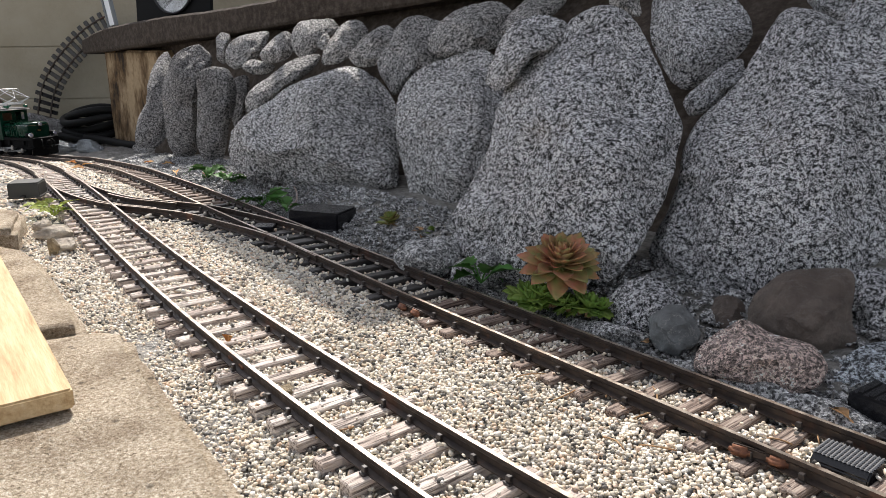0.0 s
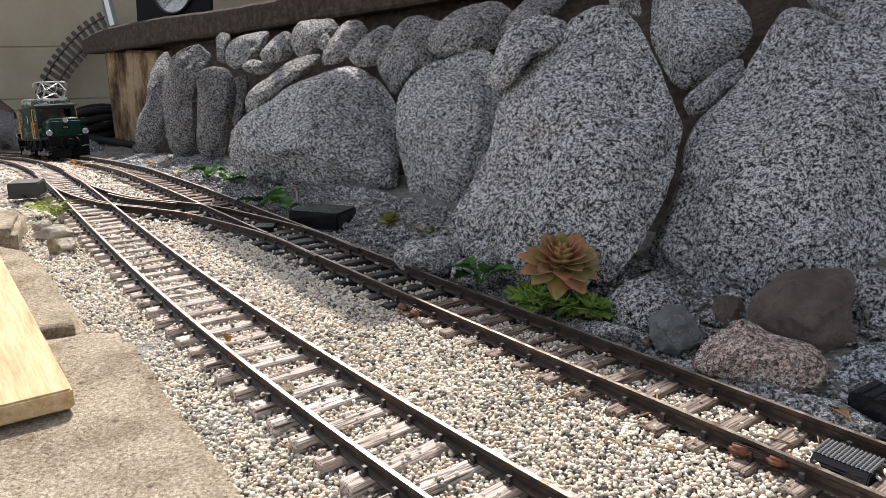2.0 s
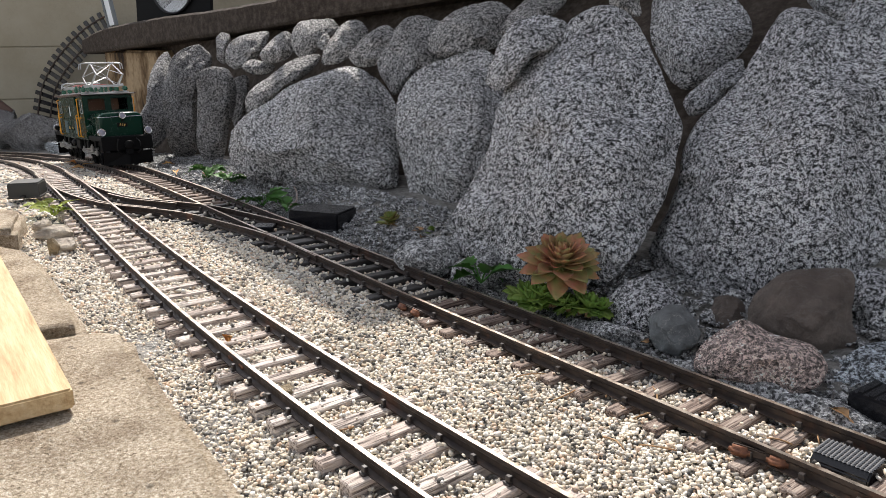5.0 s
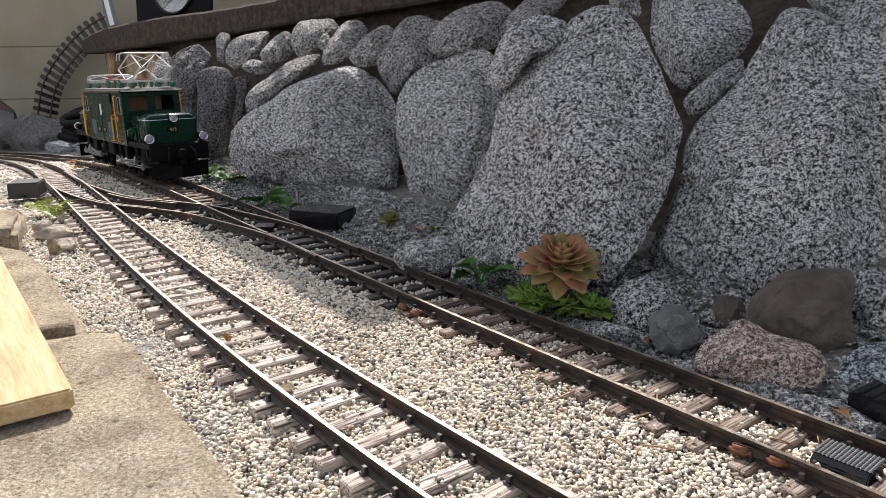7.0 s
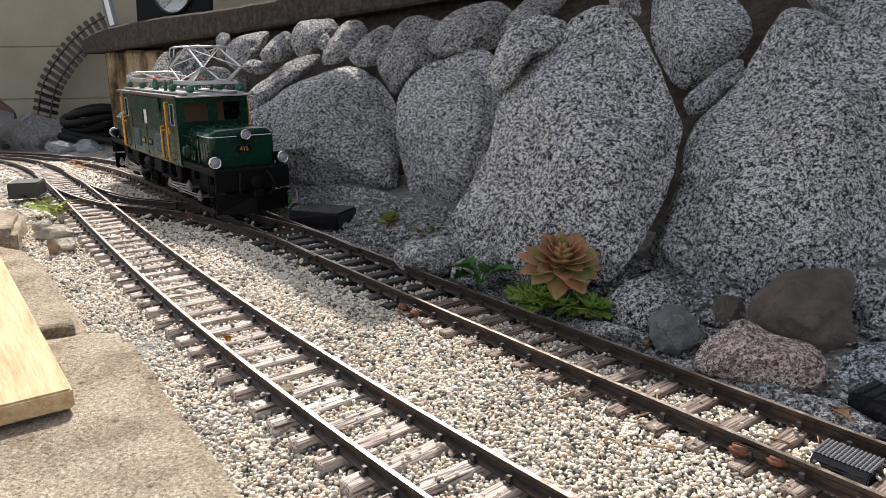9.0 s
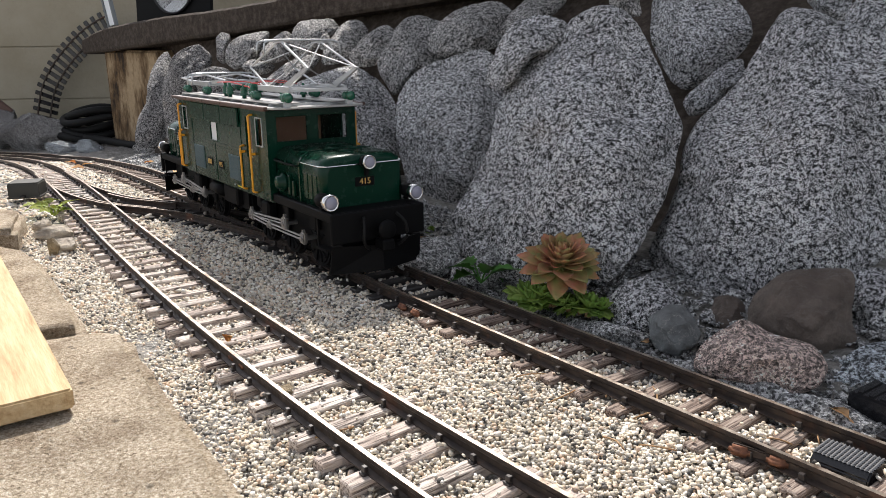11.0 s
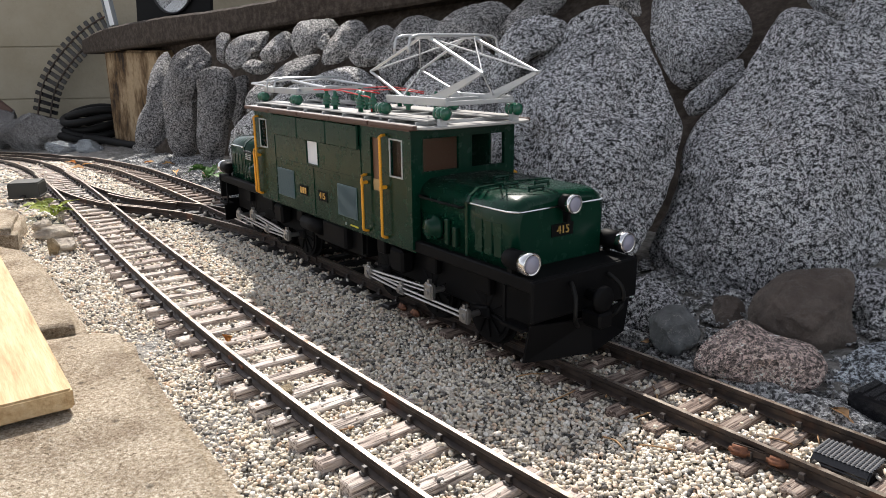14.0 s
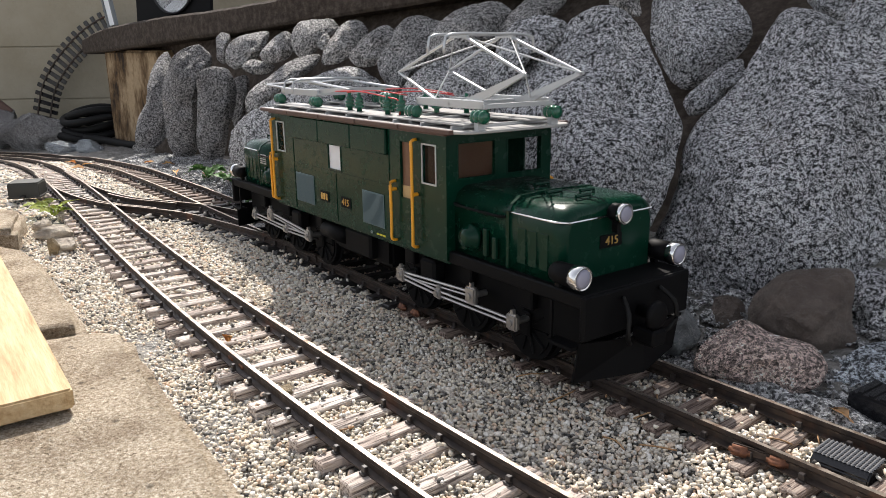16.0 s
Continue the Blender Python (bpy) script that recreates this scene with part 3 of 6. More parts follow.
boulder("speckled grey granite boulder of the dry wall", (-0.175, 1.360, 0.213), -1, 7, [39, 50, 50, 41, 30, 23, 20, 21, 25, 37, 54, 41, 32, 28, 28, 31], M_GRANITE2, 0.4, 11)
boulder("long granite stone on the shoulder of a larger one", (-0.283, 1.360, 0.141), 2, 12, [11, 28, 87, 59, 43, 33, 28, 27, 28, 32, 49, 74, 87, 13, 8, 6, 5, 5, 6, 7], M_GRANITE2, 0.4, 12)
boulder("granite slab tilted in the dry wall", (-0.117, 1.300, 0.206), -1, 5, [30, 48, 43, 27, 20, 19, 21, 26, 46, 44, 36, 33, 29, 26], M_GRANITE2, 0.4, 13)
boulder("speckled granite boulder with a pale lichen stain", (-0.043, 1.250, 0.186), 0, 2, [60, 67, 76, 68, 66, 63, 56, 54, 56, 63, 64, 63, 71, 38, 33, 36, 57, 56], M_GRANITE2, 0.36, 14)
boulder("broad rounded grey granite boulder in the wall", (-0.180, 1.068, 0.087), 5, 10, [117, 120, 119, 113, 109, 98, 83, 74, 70, 70, 71, 74, 83, 100, 117, 128, 130, 105, 92, 88, 86, 88, 93, 105, 125, 146, 129, 118], M_GRANITE_COARSE, 0.3, 15, faces=[(0.85, 0.05, 0.52, 0.88), (-0.55, 0.62, 0.56, 0.86)])
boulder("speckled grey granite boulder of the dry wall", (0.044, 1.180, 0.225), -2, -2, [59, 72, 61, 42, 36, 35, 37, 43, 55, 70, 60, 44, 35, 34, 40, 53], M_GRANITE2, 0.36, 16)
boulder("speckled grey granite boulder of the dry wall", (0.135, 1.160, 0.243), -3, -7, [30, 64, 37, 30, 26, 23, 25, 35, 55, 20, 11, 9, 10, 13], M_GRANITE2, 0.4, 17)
boulder("tall speckled granite boulder wedged between larger ones", (0.014, 0.947, 0.088), 6, -1, [64, 69, 80, 89, 110, 117, 102, 96, 94, 91, 87, 80, 73, 72, 72, 75, 81, 90, 96, 114, 114, 92, 76, 69, 65, 63], M_GRANITE_COARSE, 0.32, 18)
boulder("granite wedge between two large boulders", (0.082, 0.720, 0.189), -0, -7, [12, 37, 46, 41, 37, 33, 32, 30, 29, 29, 31, 37, 48, 43, 16, 9, 7, 6, 7, 8], M_GRANITE, 0.36, 19)
boulder("huge pale speckled granite boulder with a rounded top", (0.102, 0.594, 0.117), 7, -10, [87, 91, 87, 87, 91, 97, 105, 113, 111, 101, 80, 77, 75, 73, 70, 67, 63, 62, 63, 70, 82, 102, 122, 123, 124, 121, 118, 113, 115, 117, 107, 98, 92, 88, 85, 85], M_GRANITE, 0.26, 20, faces=[(0.72, 0.30, 0.62, 0.86), (-0.55, -0.10, 0.83, 0.84), (0.0, 0.65, 0.76, 0.88)])
boulder("speckled grey granite boulder of the dry wall", (0.295, 0.860, 0.207), -1, -19, [52, 52, 50, 51, 53, 55, 62, 66, 69, 59, 55, 52, 52, 57, 63, 57, 47, 43, 45, 48], M_GRANITE, 0.36, 21)
boulder("narrow granite stone wedged between boulders", (0.293, 0.800, 0.152), 3, -20, [16, 30, 39, 22, 16, 13, 14, 19, 36, 39, 24, 15, 12, 12], M_GRANITE, 0.4, 22)
boulder("huge slanting granite boulder with a ridged face", (0.265, 0.543, 0.116), 7, -26, [92, 95, 96, 97, 101, 101, 98, 95, 95, 101, 107, 91, 78, 71, 69, 71, 76, 80, 83, 85, 89, 104, 137, 137, 132, 124, 111, 101, 102, 99, 97, 96, 94, 95, 95, 92], M_GRANITE, 0.3, 23, faces=[(0.85, -0.10, 0.50, 0.62), (-0.45, -0.55, 0.70, 0.78), (-0.42, 0.45, 0.79, 0.84)], along=0.12)
boulder("speckled grey granite boulder of the dry wall", (0.382, 0.680, 0.217), -2, -29, [20, 18, 18, 19, 20, 20, 21, 20, 18, 19, 22, 22], M_GRANITE, 0.4, 24)
boulder("speckled grey granite boulder of the dry wall", (0.445, 0.880, 0.239), -3, -27, [23, 21, 19, 16, 18, 31, 19, 14, 12, 14, 20, 25], M_GRANITE, 0.4, 25)
boulder("speckled grey granite boulder of the dry wall", (0.228, 0.950, 0.247), -3, -14, [17, 20, 26, 26, 22, 19, 10, 9, 12, 24], M_GRANITE2, 0.4, 26)


# ---- shelf, end pillar, back wall ----
def shelf():
    root = thing("shelf_ledge", "dark stained concrete ledge on top of the boulder wall", "ledge", kind="structure")
    ctrl = [(-1.27, 2.71, 0.207, 0.258), (-1.10, 2.50, 0.213, 0.285), (-0.80, 2.15, 0.229, 0.298), (-0.51, 1.83, 0.244, 0.303), (-0.25, 1.58, 0.262, 0.318), (0.05, 1.33, 0.285, 0.338), (0.30, 1.12, 0.30, 0.35), (0.60, 0.85, 0.315, 0.365), (1.05, 0.44, 0.33, 0.38)]
    pts = spline(ctrl, 0.03)
    bm = bmesh.new()
    rings = []
    for i, p in enumerate(pts):
        d = pts[min(i + 1, len(pts) - 1)][:2] - pts[max(i - 1, 0)][:2]
        d /= np.linalg.norm(d)
        nn = np.array([-d[1], d[0]])
        w = 0.002 * smooth_noise(p[0], p[1], 18)
        prof = [(0, p[2]), (-0.004, p[2] + 0.006), (-0.004, p[3] - 0.006), (0.004, p[3]), (0.5, p[3]), (0.5, p[2])]
        rings.append([bm.verts.new((p[0] + nn[0] * (u + w), p[1] + nn[1] * (u + w), h + w)) for u, h in prof])
    for s, t in zip(rings, rings[1:]):
        for k in range(6):
            bm.faces.new((s[k], s[(k + 1) % 6], t[(k + 1) % 6], t[k]))
    bm.faces.new(rings[0][::-1])
    bm.faces.new(rings[-1])
    bmesh.ops.recalc_face_normals(bm, faces=bm.faces[:])
    part("ledge_beam", bm, M_DARKCONC, root)
    # earth and rubble core behind the boulders, under the ledge; dark as gap shade
    bm = bmesh.new()
    lo, hi = [], []
    for p in pts[3:]:
        lo.append(bm.verts.new((p[0] + 0.10, p[1] + 0.085, -0.12)))
        hi.append(bm.verts.new((p[0] + 0.06, p[1] + 0.05, p[2] + 0.004)))
    for i in range(len(lo) - 1):
        bm.faces.new((lo[i], lo[i + 1], hi[i + 1], hi[i]))
    b2 = bmesh.ops.extrude_face_region(bm, geom=bm.faces[:])
    for g in b2["geom"]:
        if isinstance(g, bmesh.types.BMVert):
            g.co += Vector((0.25, 0.2, 0))
    bmesh.ops.recalc_face_normals(bm, faces=bm.faces[:])
    part("core_wall", bm, M_DARKCONC, root, "dark earthy backing behind the boulders, gap shade in its colour")
    # unseen bank, added to stop sun leaking between boulders and darken the gaps
    foot = spline([(-0.86, 2.12, -0.12), (-0.52, 1.69, -0.08), (-0.21, 1.27, -0.04), (0.02, 1.09, -0.03), (0.15, 0.76, -0.03), (0.36, 0.69, -0.03), (0.60, 0.52, -0.03), (0.90, 0.25, -0.03)], 0.03)
    head = spline([(-0.66, 2.05, 0.225), (-0.45, 1.83, 0.244), (-0.20, 1.60, 0.262), (0.08, 1.38, 0.285), (0.33, 1.17, 0.30), (0.55, 0.99, 0.31), (0.75, 0.82, 0.32), (1.0, 0.62, 0.33)], 0.03)
    bm = bmesh.new()
    grid = []
    for k in range(90):
        f, h = foot[int(k / 89 * (len(foot) - 1))], head[int(k / 89 * (len(head) - 1))]
        row = []
        for j in range(14):
            p = f + (h - f) * j / 13
            row.append(bm.verts.new(Vector(p) + noise.noise_vector(Vector(p) * 14) * 0.012))
        row.append(bm.verts.new(Vector((h[0] + 0.25, h[1] + 0.20, h[2]))))
        row.append(bm.verts.new(Vector((h[0] + 0.25, h[1] + 0.20, -0.14))))
        row.append(bm.verts.new(Vector((f[0], f[1], -0.14))))
        grid.append(row)
    for s, q in zip(grid, grid[1:]):
        for j in range(len(s)):
            bm.faces.new((s[j], q[j], q[(j + 1) % len(s)], s[(j + 1) % len(s)]))
    bm.faces.new(grid[0])
    bm.faces.new(grid[-1][::-1])
    bmesh.ops.recalc_face_normals(bm, faces=bm.faces[:])
    part("earth_bank", bm, M_DARKCONC, root, "earth fill added behind the boulders, gap shade in its colour")


shelf()
# unseen beam, added to throw the patch of shade on the main track
upper = thing("upper_beam", "unseen raised beam on posts, added above the ledge to cast shade", "beam", kind="structure", m=pose(-0.255, 1.70, 0.33, 0, 0, WALL_A))
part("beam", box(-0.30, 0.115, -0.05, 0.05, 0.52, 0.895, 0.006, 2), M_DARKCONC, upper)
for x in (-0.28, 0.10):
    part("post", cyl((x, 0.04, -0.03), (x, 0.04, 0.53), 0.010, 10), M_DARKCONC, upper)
# unseen wall, added with a stepped top to keep sun off boulders and stones
line = spline([(-0.20, 1.62, 1.22), (-0.05, 1.50, 1.25), (0.09, 1.38, 1.20), (0.34, 1.17, 1.08), (0.64, 0.90, 1.04), (1.06, 0.50, 1.0)], 0.08)
bm = bmesh.new()
rings = []
for i, p in enumerate(line):
    d = line[min(i + 1, len(line) - 1)] - line[max(i - 1, 0)]
    d /= np.linalg.norm(d)
    rings.append([bm.verts.new((p[0] - d[1] * u, p[1] + d[0] * u, h)) for u, h in ((0, 0.30), (0, p[2]), (0.06, p[2]), (0.06, 0.30))])
for s, q in zip(rings, rings[1:]):
    for k in range(4):
        bm.faces.new((s[k], s[(k + 1) % 4], q[(k + 1) % 4], q[k]))
bm.faces.new(rings[0])
bm.faces.new(rings[-1][::-1])
bmesh.ops.recalc_face_normals(bm, faces=bm.faces[:])
tagged(mesh_ob("shade_wall", bm, M_DARKCONC), "plain unseen wall added on the ledge to shade the boulders", "wall", kind="structure")
bm = box(0, 0.42, 0, 0.22, -0.18, 0.214, 0.006, 2)
bmesh.ops.subdivide_edges(bm, edges=bm.edges[:], cuts=3)
for v in bm.verts:
    v.co += noise.noise_vector(v.co * 9) * 0.005
pillar = mesh_ob("end_pillar", bm, M_PILLAR, False)
pillar.matrix_basis = pose(-1.125, 2.545, 0, 0, 0, -46)
tagged(pillar, "brown streaked rendered pillar under the ledge", "pillar", kind="structure")

bm = box(-4.5, 3.0, 2.98, 3.14, -0.35, 0.56, 0)
wall = tagged(mesh_ob("wall_north", bm, M_WALL), "cream painted block wall with hairline cracks", "wall", kind="structure")
for k, z in enumerate(np.arange(-0.16, 0.42, 0.2)):
    part("block_course", box(-4.4, 2.9, 2.974, 2.9805, z, z + 0.196, 0.002), M_WALL, wall)


def wall_track():
    """A spare curved track panel leaning on the wall."""
    root = thing("spare_track", "curved spare track panel leaning on the cream wall", "railway track")
    line = spline([(-1.549, 2.88, -0.065), (-1.511, 2.88, 0.066), (-1.463, 2.88, 0.147), (-1.401, 2.88, 0.215), (-1.34, 2.88, 0.268), (-1.282, 2.88, 0.304), (-1.235, 2.88, 0.326)], 0.01)
    for s in (-1, 1):
        pts = []
        for i, p in enumerate(line):
            d = line[min(i + 1, len(line) - 1)] - line[max(i - 1, 0)]
            d /= np.linalg.norm(d)
            nn = np.array([-d[2], 0, d[0]])
            pts.append(p + nn * s * GAUGE / 2)
        part("rail", tube(pts, 0.0034, 6), M_RAIL, root)
    seg = np.r_[0, np.cumsum(np.linalg.norm(np.diff(line, axis=0), axis=1))]
    me = bpy.data.meshes.new("sleeper")
    bm = box(-0.0075, 0.0075, 0.003, 0.011, -0.047, 0.047, 0.001)
    bm.to_mesh(me)
    bm.free()
    me.materials.append(M_BLACK)
    for d in np.arange(0.01, seg[-1], 0.0285):
        p = [np.interp(d, seg, line[:, k]) for k in range(3)]
        q = [np.interp(d + 0.01, seg, line[:, k]) for k in range(3)]
        sl = new("sleeper", me)
        sl.parent = root
        sl.matrix_basis = pose(p[0], p[1], p[2], 0, -math.degrees(math.atan2(q[2] - p[2], q[0] - p[0])), 0)


wall_track()

# round white sign in a dark panel on the ledge
sign = thing("round_sign", "white round disc on a dark panel above the ledge", "sign", m=pose(-0.80, 2.36, 0.29, -4, 0, -30))
part("panel", box(-0.20, 0.135, 0, 0.012, 0.0, 0.28, 0.003), M_UNDER, sign)
bm = cyl((-0.022, -0.006, 0.125), (-0.022, 0.003, 0.125), 0.093, 48)
part("disc", bm, M_DISC, sign, "white enamelled disc")
bm = None
pr = [(0.093 + 0.004 * math.cos(a), 0.004 * math.sin(a)) for a in np.arange(0, math.tau, math.tau / 8)]
bm = lathe(pr, Matrix.Translation((-0.022, -0.006, 0.125)) @ pose(0, 0, 0, 90), 48)
part("rim", bm, M_BLACK, sign)
post = thing("alu_frame", "narrow grey aluminium frame leaning above the ledge", "frame", m=pose(-1.085, 2.545, 0.292, 0, -12, -30))
bm = box(-0.022, -0.014, -0.006, 0.006, 0, 0.4, 0.001)
bm = box(0.014, 0.022, -0.006, 0.006, 0, 0.4, 0.001, 1, bm)
part("stile", bm, M_ALU, post)
part("infill", box(-0.014, 0.014, -0.002, 0.002, 0.006, 0.4), M_DISC, post, "pale plastic infill")

# coiled black hose
hose = thing("garden_hose", "black ribbed rubber hose coiled on the ground", "hose", m=pose(-1.235, 2.62, -0.098))
for k in range(5):
    r = 0.115 - 0.012 * (k % 3)
    pts = [(r * math.cos(a) * 1.05 + 0.01 * k, r * math.sin(a) * 0.8, 0.020 + k * 0.022 + 0.012 * math.sin(a * 2 + k)) for a in np.linspace(0, math.tau, 40)]
    part("coil", tube(pts, 0.013, 10), M_HOSE, hose, smooth=True)
pts = spline([(0.02, -0.10, 0.03), (0.12, -0.14, 0.02), (0.22, -0.22, 0.016), (0.33, -0.30, 0.02)], 0.02)
part("hose_end", tube(pts, 0.013, 10), M_HOSE, hose, smooth=True)


# ---- loose stones along the foot of the wall ----
def stone(label, x, y, sx, sy, sz, material, seed, yaw=0, sink=0.25, z=None, subdiv=5):
    bm = bmesh.new()
    bmesh.ops.create_icosphere(bm, subdivisions=subdiv, radius=1)
    rng = random.Random(seed)
    planes = [(Vector((rng.uniform(-1, 1), rng.uniform(-1, 1), rng.uniform(-0.6, 1))).normalized(), rng.uniform(0.46, 0.80)) for _ in range(16)]
    s1 = Vector((seed * 1.7, seed * 0.9, seed * 2.3))
    for v in bm.verts:
        q = v.co.copy()
        for nv, off in planes:
            over = q.dot(nv) - off
            if over > 0:
                q -= nv * over * 0.9
        q *= 1.24
        q += v.co * (noise.fractal(v.co * 1.9 + s1, 0.8, 2.2, 6) * 0.09 - abs(noise.noise(v.co * 4 + s1)) * 0.07 + noise.noise(v.co * 13 + s1) * 0.018)
        v.co = Vector((q.x * sx, q.y * sy, q.z * sz))
    ob = mesh_ob("stone", bm, material, True)
    g = float(fall(y)) - 0.012 if z is None else z
    ob.matrix_basis = pose(x, y, g + sz * (1 - 2 * sink), rng.uniform(-8, 8), rng.uniform(-8, 8), yaw)
    return tagged(ob, label, "stone", "loose stones by the track")


LOOSE = dict(category="stone", group="loose stones by the track", rough=1.1, along=0.10, back=-0.35, cuts=26)
boulder("speckled grey granite stone by the rail", (0.146, 0.506, 0.009), 19, -16, [26, 26, 23, 22, 23, 22, 22, 24, 27, 25, 26, 23, 22, 23, 25, 26], M_GRANITE, 0.4, 31, **LOOSE)
boulder("smooth dark grey stone with pale veins", (0.155, 0.461, 0.008), 20, -19, [16, 15, 15, 18, 18, 17, 19, 17, 17, 17, 16, 17, 15, 16], M_SLATE, 0.4, 32, **LOOSE)
boulder("small brownish stone in the gap", (0.204, 0.496, 0.005), 19, -22, [10, 13, 15, 15, 16, 13, 13, 15, 19, 13, 11, 9], M_BROWNSTONE, 0.4, 33, **LOOSE)
boulder("large smooth brown-grey stone", (0.234, 0.451, 0.021), 18, -27, [29, 29, 34, 42, 34, 31, 31, 30, 30, 32, 33, 33, 31, 29, 28, 28, 30, 33, 34, 35], M_BROWNSTONE, 0.36, 34, **LOOSE)
boulder("speckled granite stone beside the brown one", (0.296, 0.475, 0.020), 17, -32, [20, 19, 22, 25, 26, 27, 22, 20, 22, 23, 28, 25, 24, 21], M_GRANITE, 0.4, 35, **LOOSE)
boulder("flat pinkish granite stone with rust stains", (0.189, 0.410, 0.011), 21, -25, [38, 31, 20, 16, 16, 19, 24, 24, 28, 34, 38, 26, 21, 20, 20, 23, 29, 36], M_GRANITE3, 0.4, 36, **LOOSE)
boulder("bluish granite stone beside the rail", (0.247, 0.400, -0.001), 22, -32, [31, 29, 34, 25, 19, 16, 17, 20, 34, 32, 26, 24, 27, 31], M_BLUE, 0.26, 37, **LOOSE)
boulder("rough bluish granite lump behind the weeds", (0.034, 0.624, 0.008), 16, -3, [28, 29, 24, 15, 12, 14, 26, 31, 22, 21, 21, 25], M_CHIP, 0.4, 38, **LOOSE)
boulder("rough granite lump at the boulder's foot", (-0.013, 0.652, 0.009), 15, 1, [30, 31, 21, 17, 19, 25, 34, 27, 22, 19, 22, 24], M_CHIP, 0.4, 39, **LOOSE)
for k, (x, y, l) in enumerate([(0.115, 0.508, 0.046), (0.175, 0.425, 0.045), (0.215, 0.378, 0.030)]):
    stone("low flat granite slab along the rail", x, y, l, 0.012, 0.0095, M_CHIP, 20 + k, -52, 0.42)
stone("broken slab of cream mortar beside the edging", -0.454, 0.839, 0.020, 0.016, 0.008, M_CREAM, 50, 35, 0.2)
stone("broken slab of cream mortar beside the edging", -0.412, 0.783, 0.015, 0.010, 0.007, M_CREAM, 51, -20, 0.2)
stone("ochre broken stone beside the edging", -0.418, 0.763, 0.007, 0.006, 0.010, M_OCHRE, 52, 10, 0.2)
stone("cream and brown broken stone beside the edging", -0.484, 0.869, 0.013, 0.009, 0.009, M_CREAM, 53, 60, 0.2)
stone("dark granite stone near the pillar", -0.86, 2.16, 0.05, 0.03, 0.04, M_GRANITE2, 32)
stone("grey granite stone near the hose", -1.13, 2.36, 0.055, 0.03, 0.035, M_BLUE, 33, 0, 0.2)
stone("grey granite stone near the hose", -1.24, 2.42, 0.06, 0.03, 0.026, M_BLUE, 34, 10, 0.2)
stone("dark rough boulder beyond the track", -1.40, 2.58, 0.16, 0.08, 0.075, M_GRANITE_DARK, 35, 0, 0.2)
stone("dark rough boulder beyond the track", -1.62, 2.62, 0.12, 0.08, 0.095, M_GRANITE_DARK, 36, 0, 0.2)
board = mesh_ob("dark_board", box(-0.07, 0.07, -0.01, 0.01, -0.035, 0.035, 0.004), M_BROWNWOOD)
board.matrix_basis = pose(-1.60, 2.66, 0.035, 0, 42, 0)
tagged(board, "weathered dark timber board leaning on a stone", "board")


# ---- pebbles ----
def icosa():
    b = bmesh.new()
    bmesh.ops.create_icosphere(b, subdivisions=1, radius=1)
    v = np.array([x.co[:] for x in b.verts])
    f = np.array([[x.index for x in q.verts] for q in b.faces])
    b.free()
    return v, f


ICO_V, ICO_F = icosa()


def scatter(name, label, pos, rad, material, seed, flat=0.72):
    rng = np.random.default_rng(seed)
    k = len(pos)
    v = ICO_V[None] * (1 + rng.uniform(-0.46, 0.46, (k, 12, 1)))
    v = v * np.stack([rng.uniform(0.75, 1.35, k), rng.uniform(0.7, 1.1, k), rng.uniform(flat - 0.12, flat + 0.2, k)], -1)[:, None]
    a, b = rng.uniform(0, math.tau, k), rng.normal(0, 0.45, k)
    ca, sa, cb, sb = np.cos(a), np.sin(a), np.cos(b), np.sin(b)
    x, y, z = v[..., 0], v[..., 1], v[..., 2]
    x, z = x * cb[:, None] + z * sb[:, None], -x * sb[:, None] + z * cb[:, None]
    x, y = x * ca[:, None] - y * sa[:, None], x * sa[:, None] + y * ca[:, None]
    v = np.stack([x, y, z], -1) * rad[:, None, None] + pos[:, None]
    f = (ICO_F[None] + 12 * np.arange(k)[:, None, None]).reshape(-1, 3)
    me = bpy.data.meshes.new(name)
    me.vertices.add(k * 12)
    me.vertices.foreach_set("co", v.reshape(-1).astype(np.float32))
    me.loops.add(len(f) * 3)
    me.loops.foreach_set("vertex_index", f.reshape(-1).astype(np.int32))
    me.polygons.add(len(f))
    me.polygons.foreach_set("loop_start", np.arange(0, len(f) * 3, 3, dtype=np.int32))
    me.update(calc_edges=True)
    me.materials.append(material)
    return tagged(new(name, me), label, "gravel", kind="stuff")


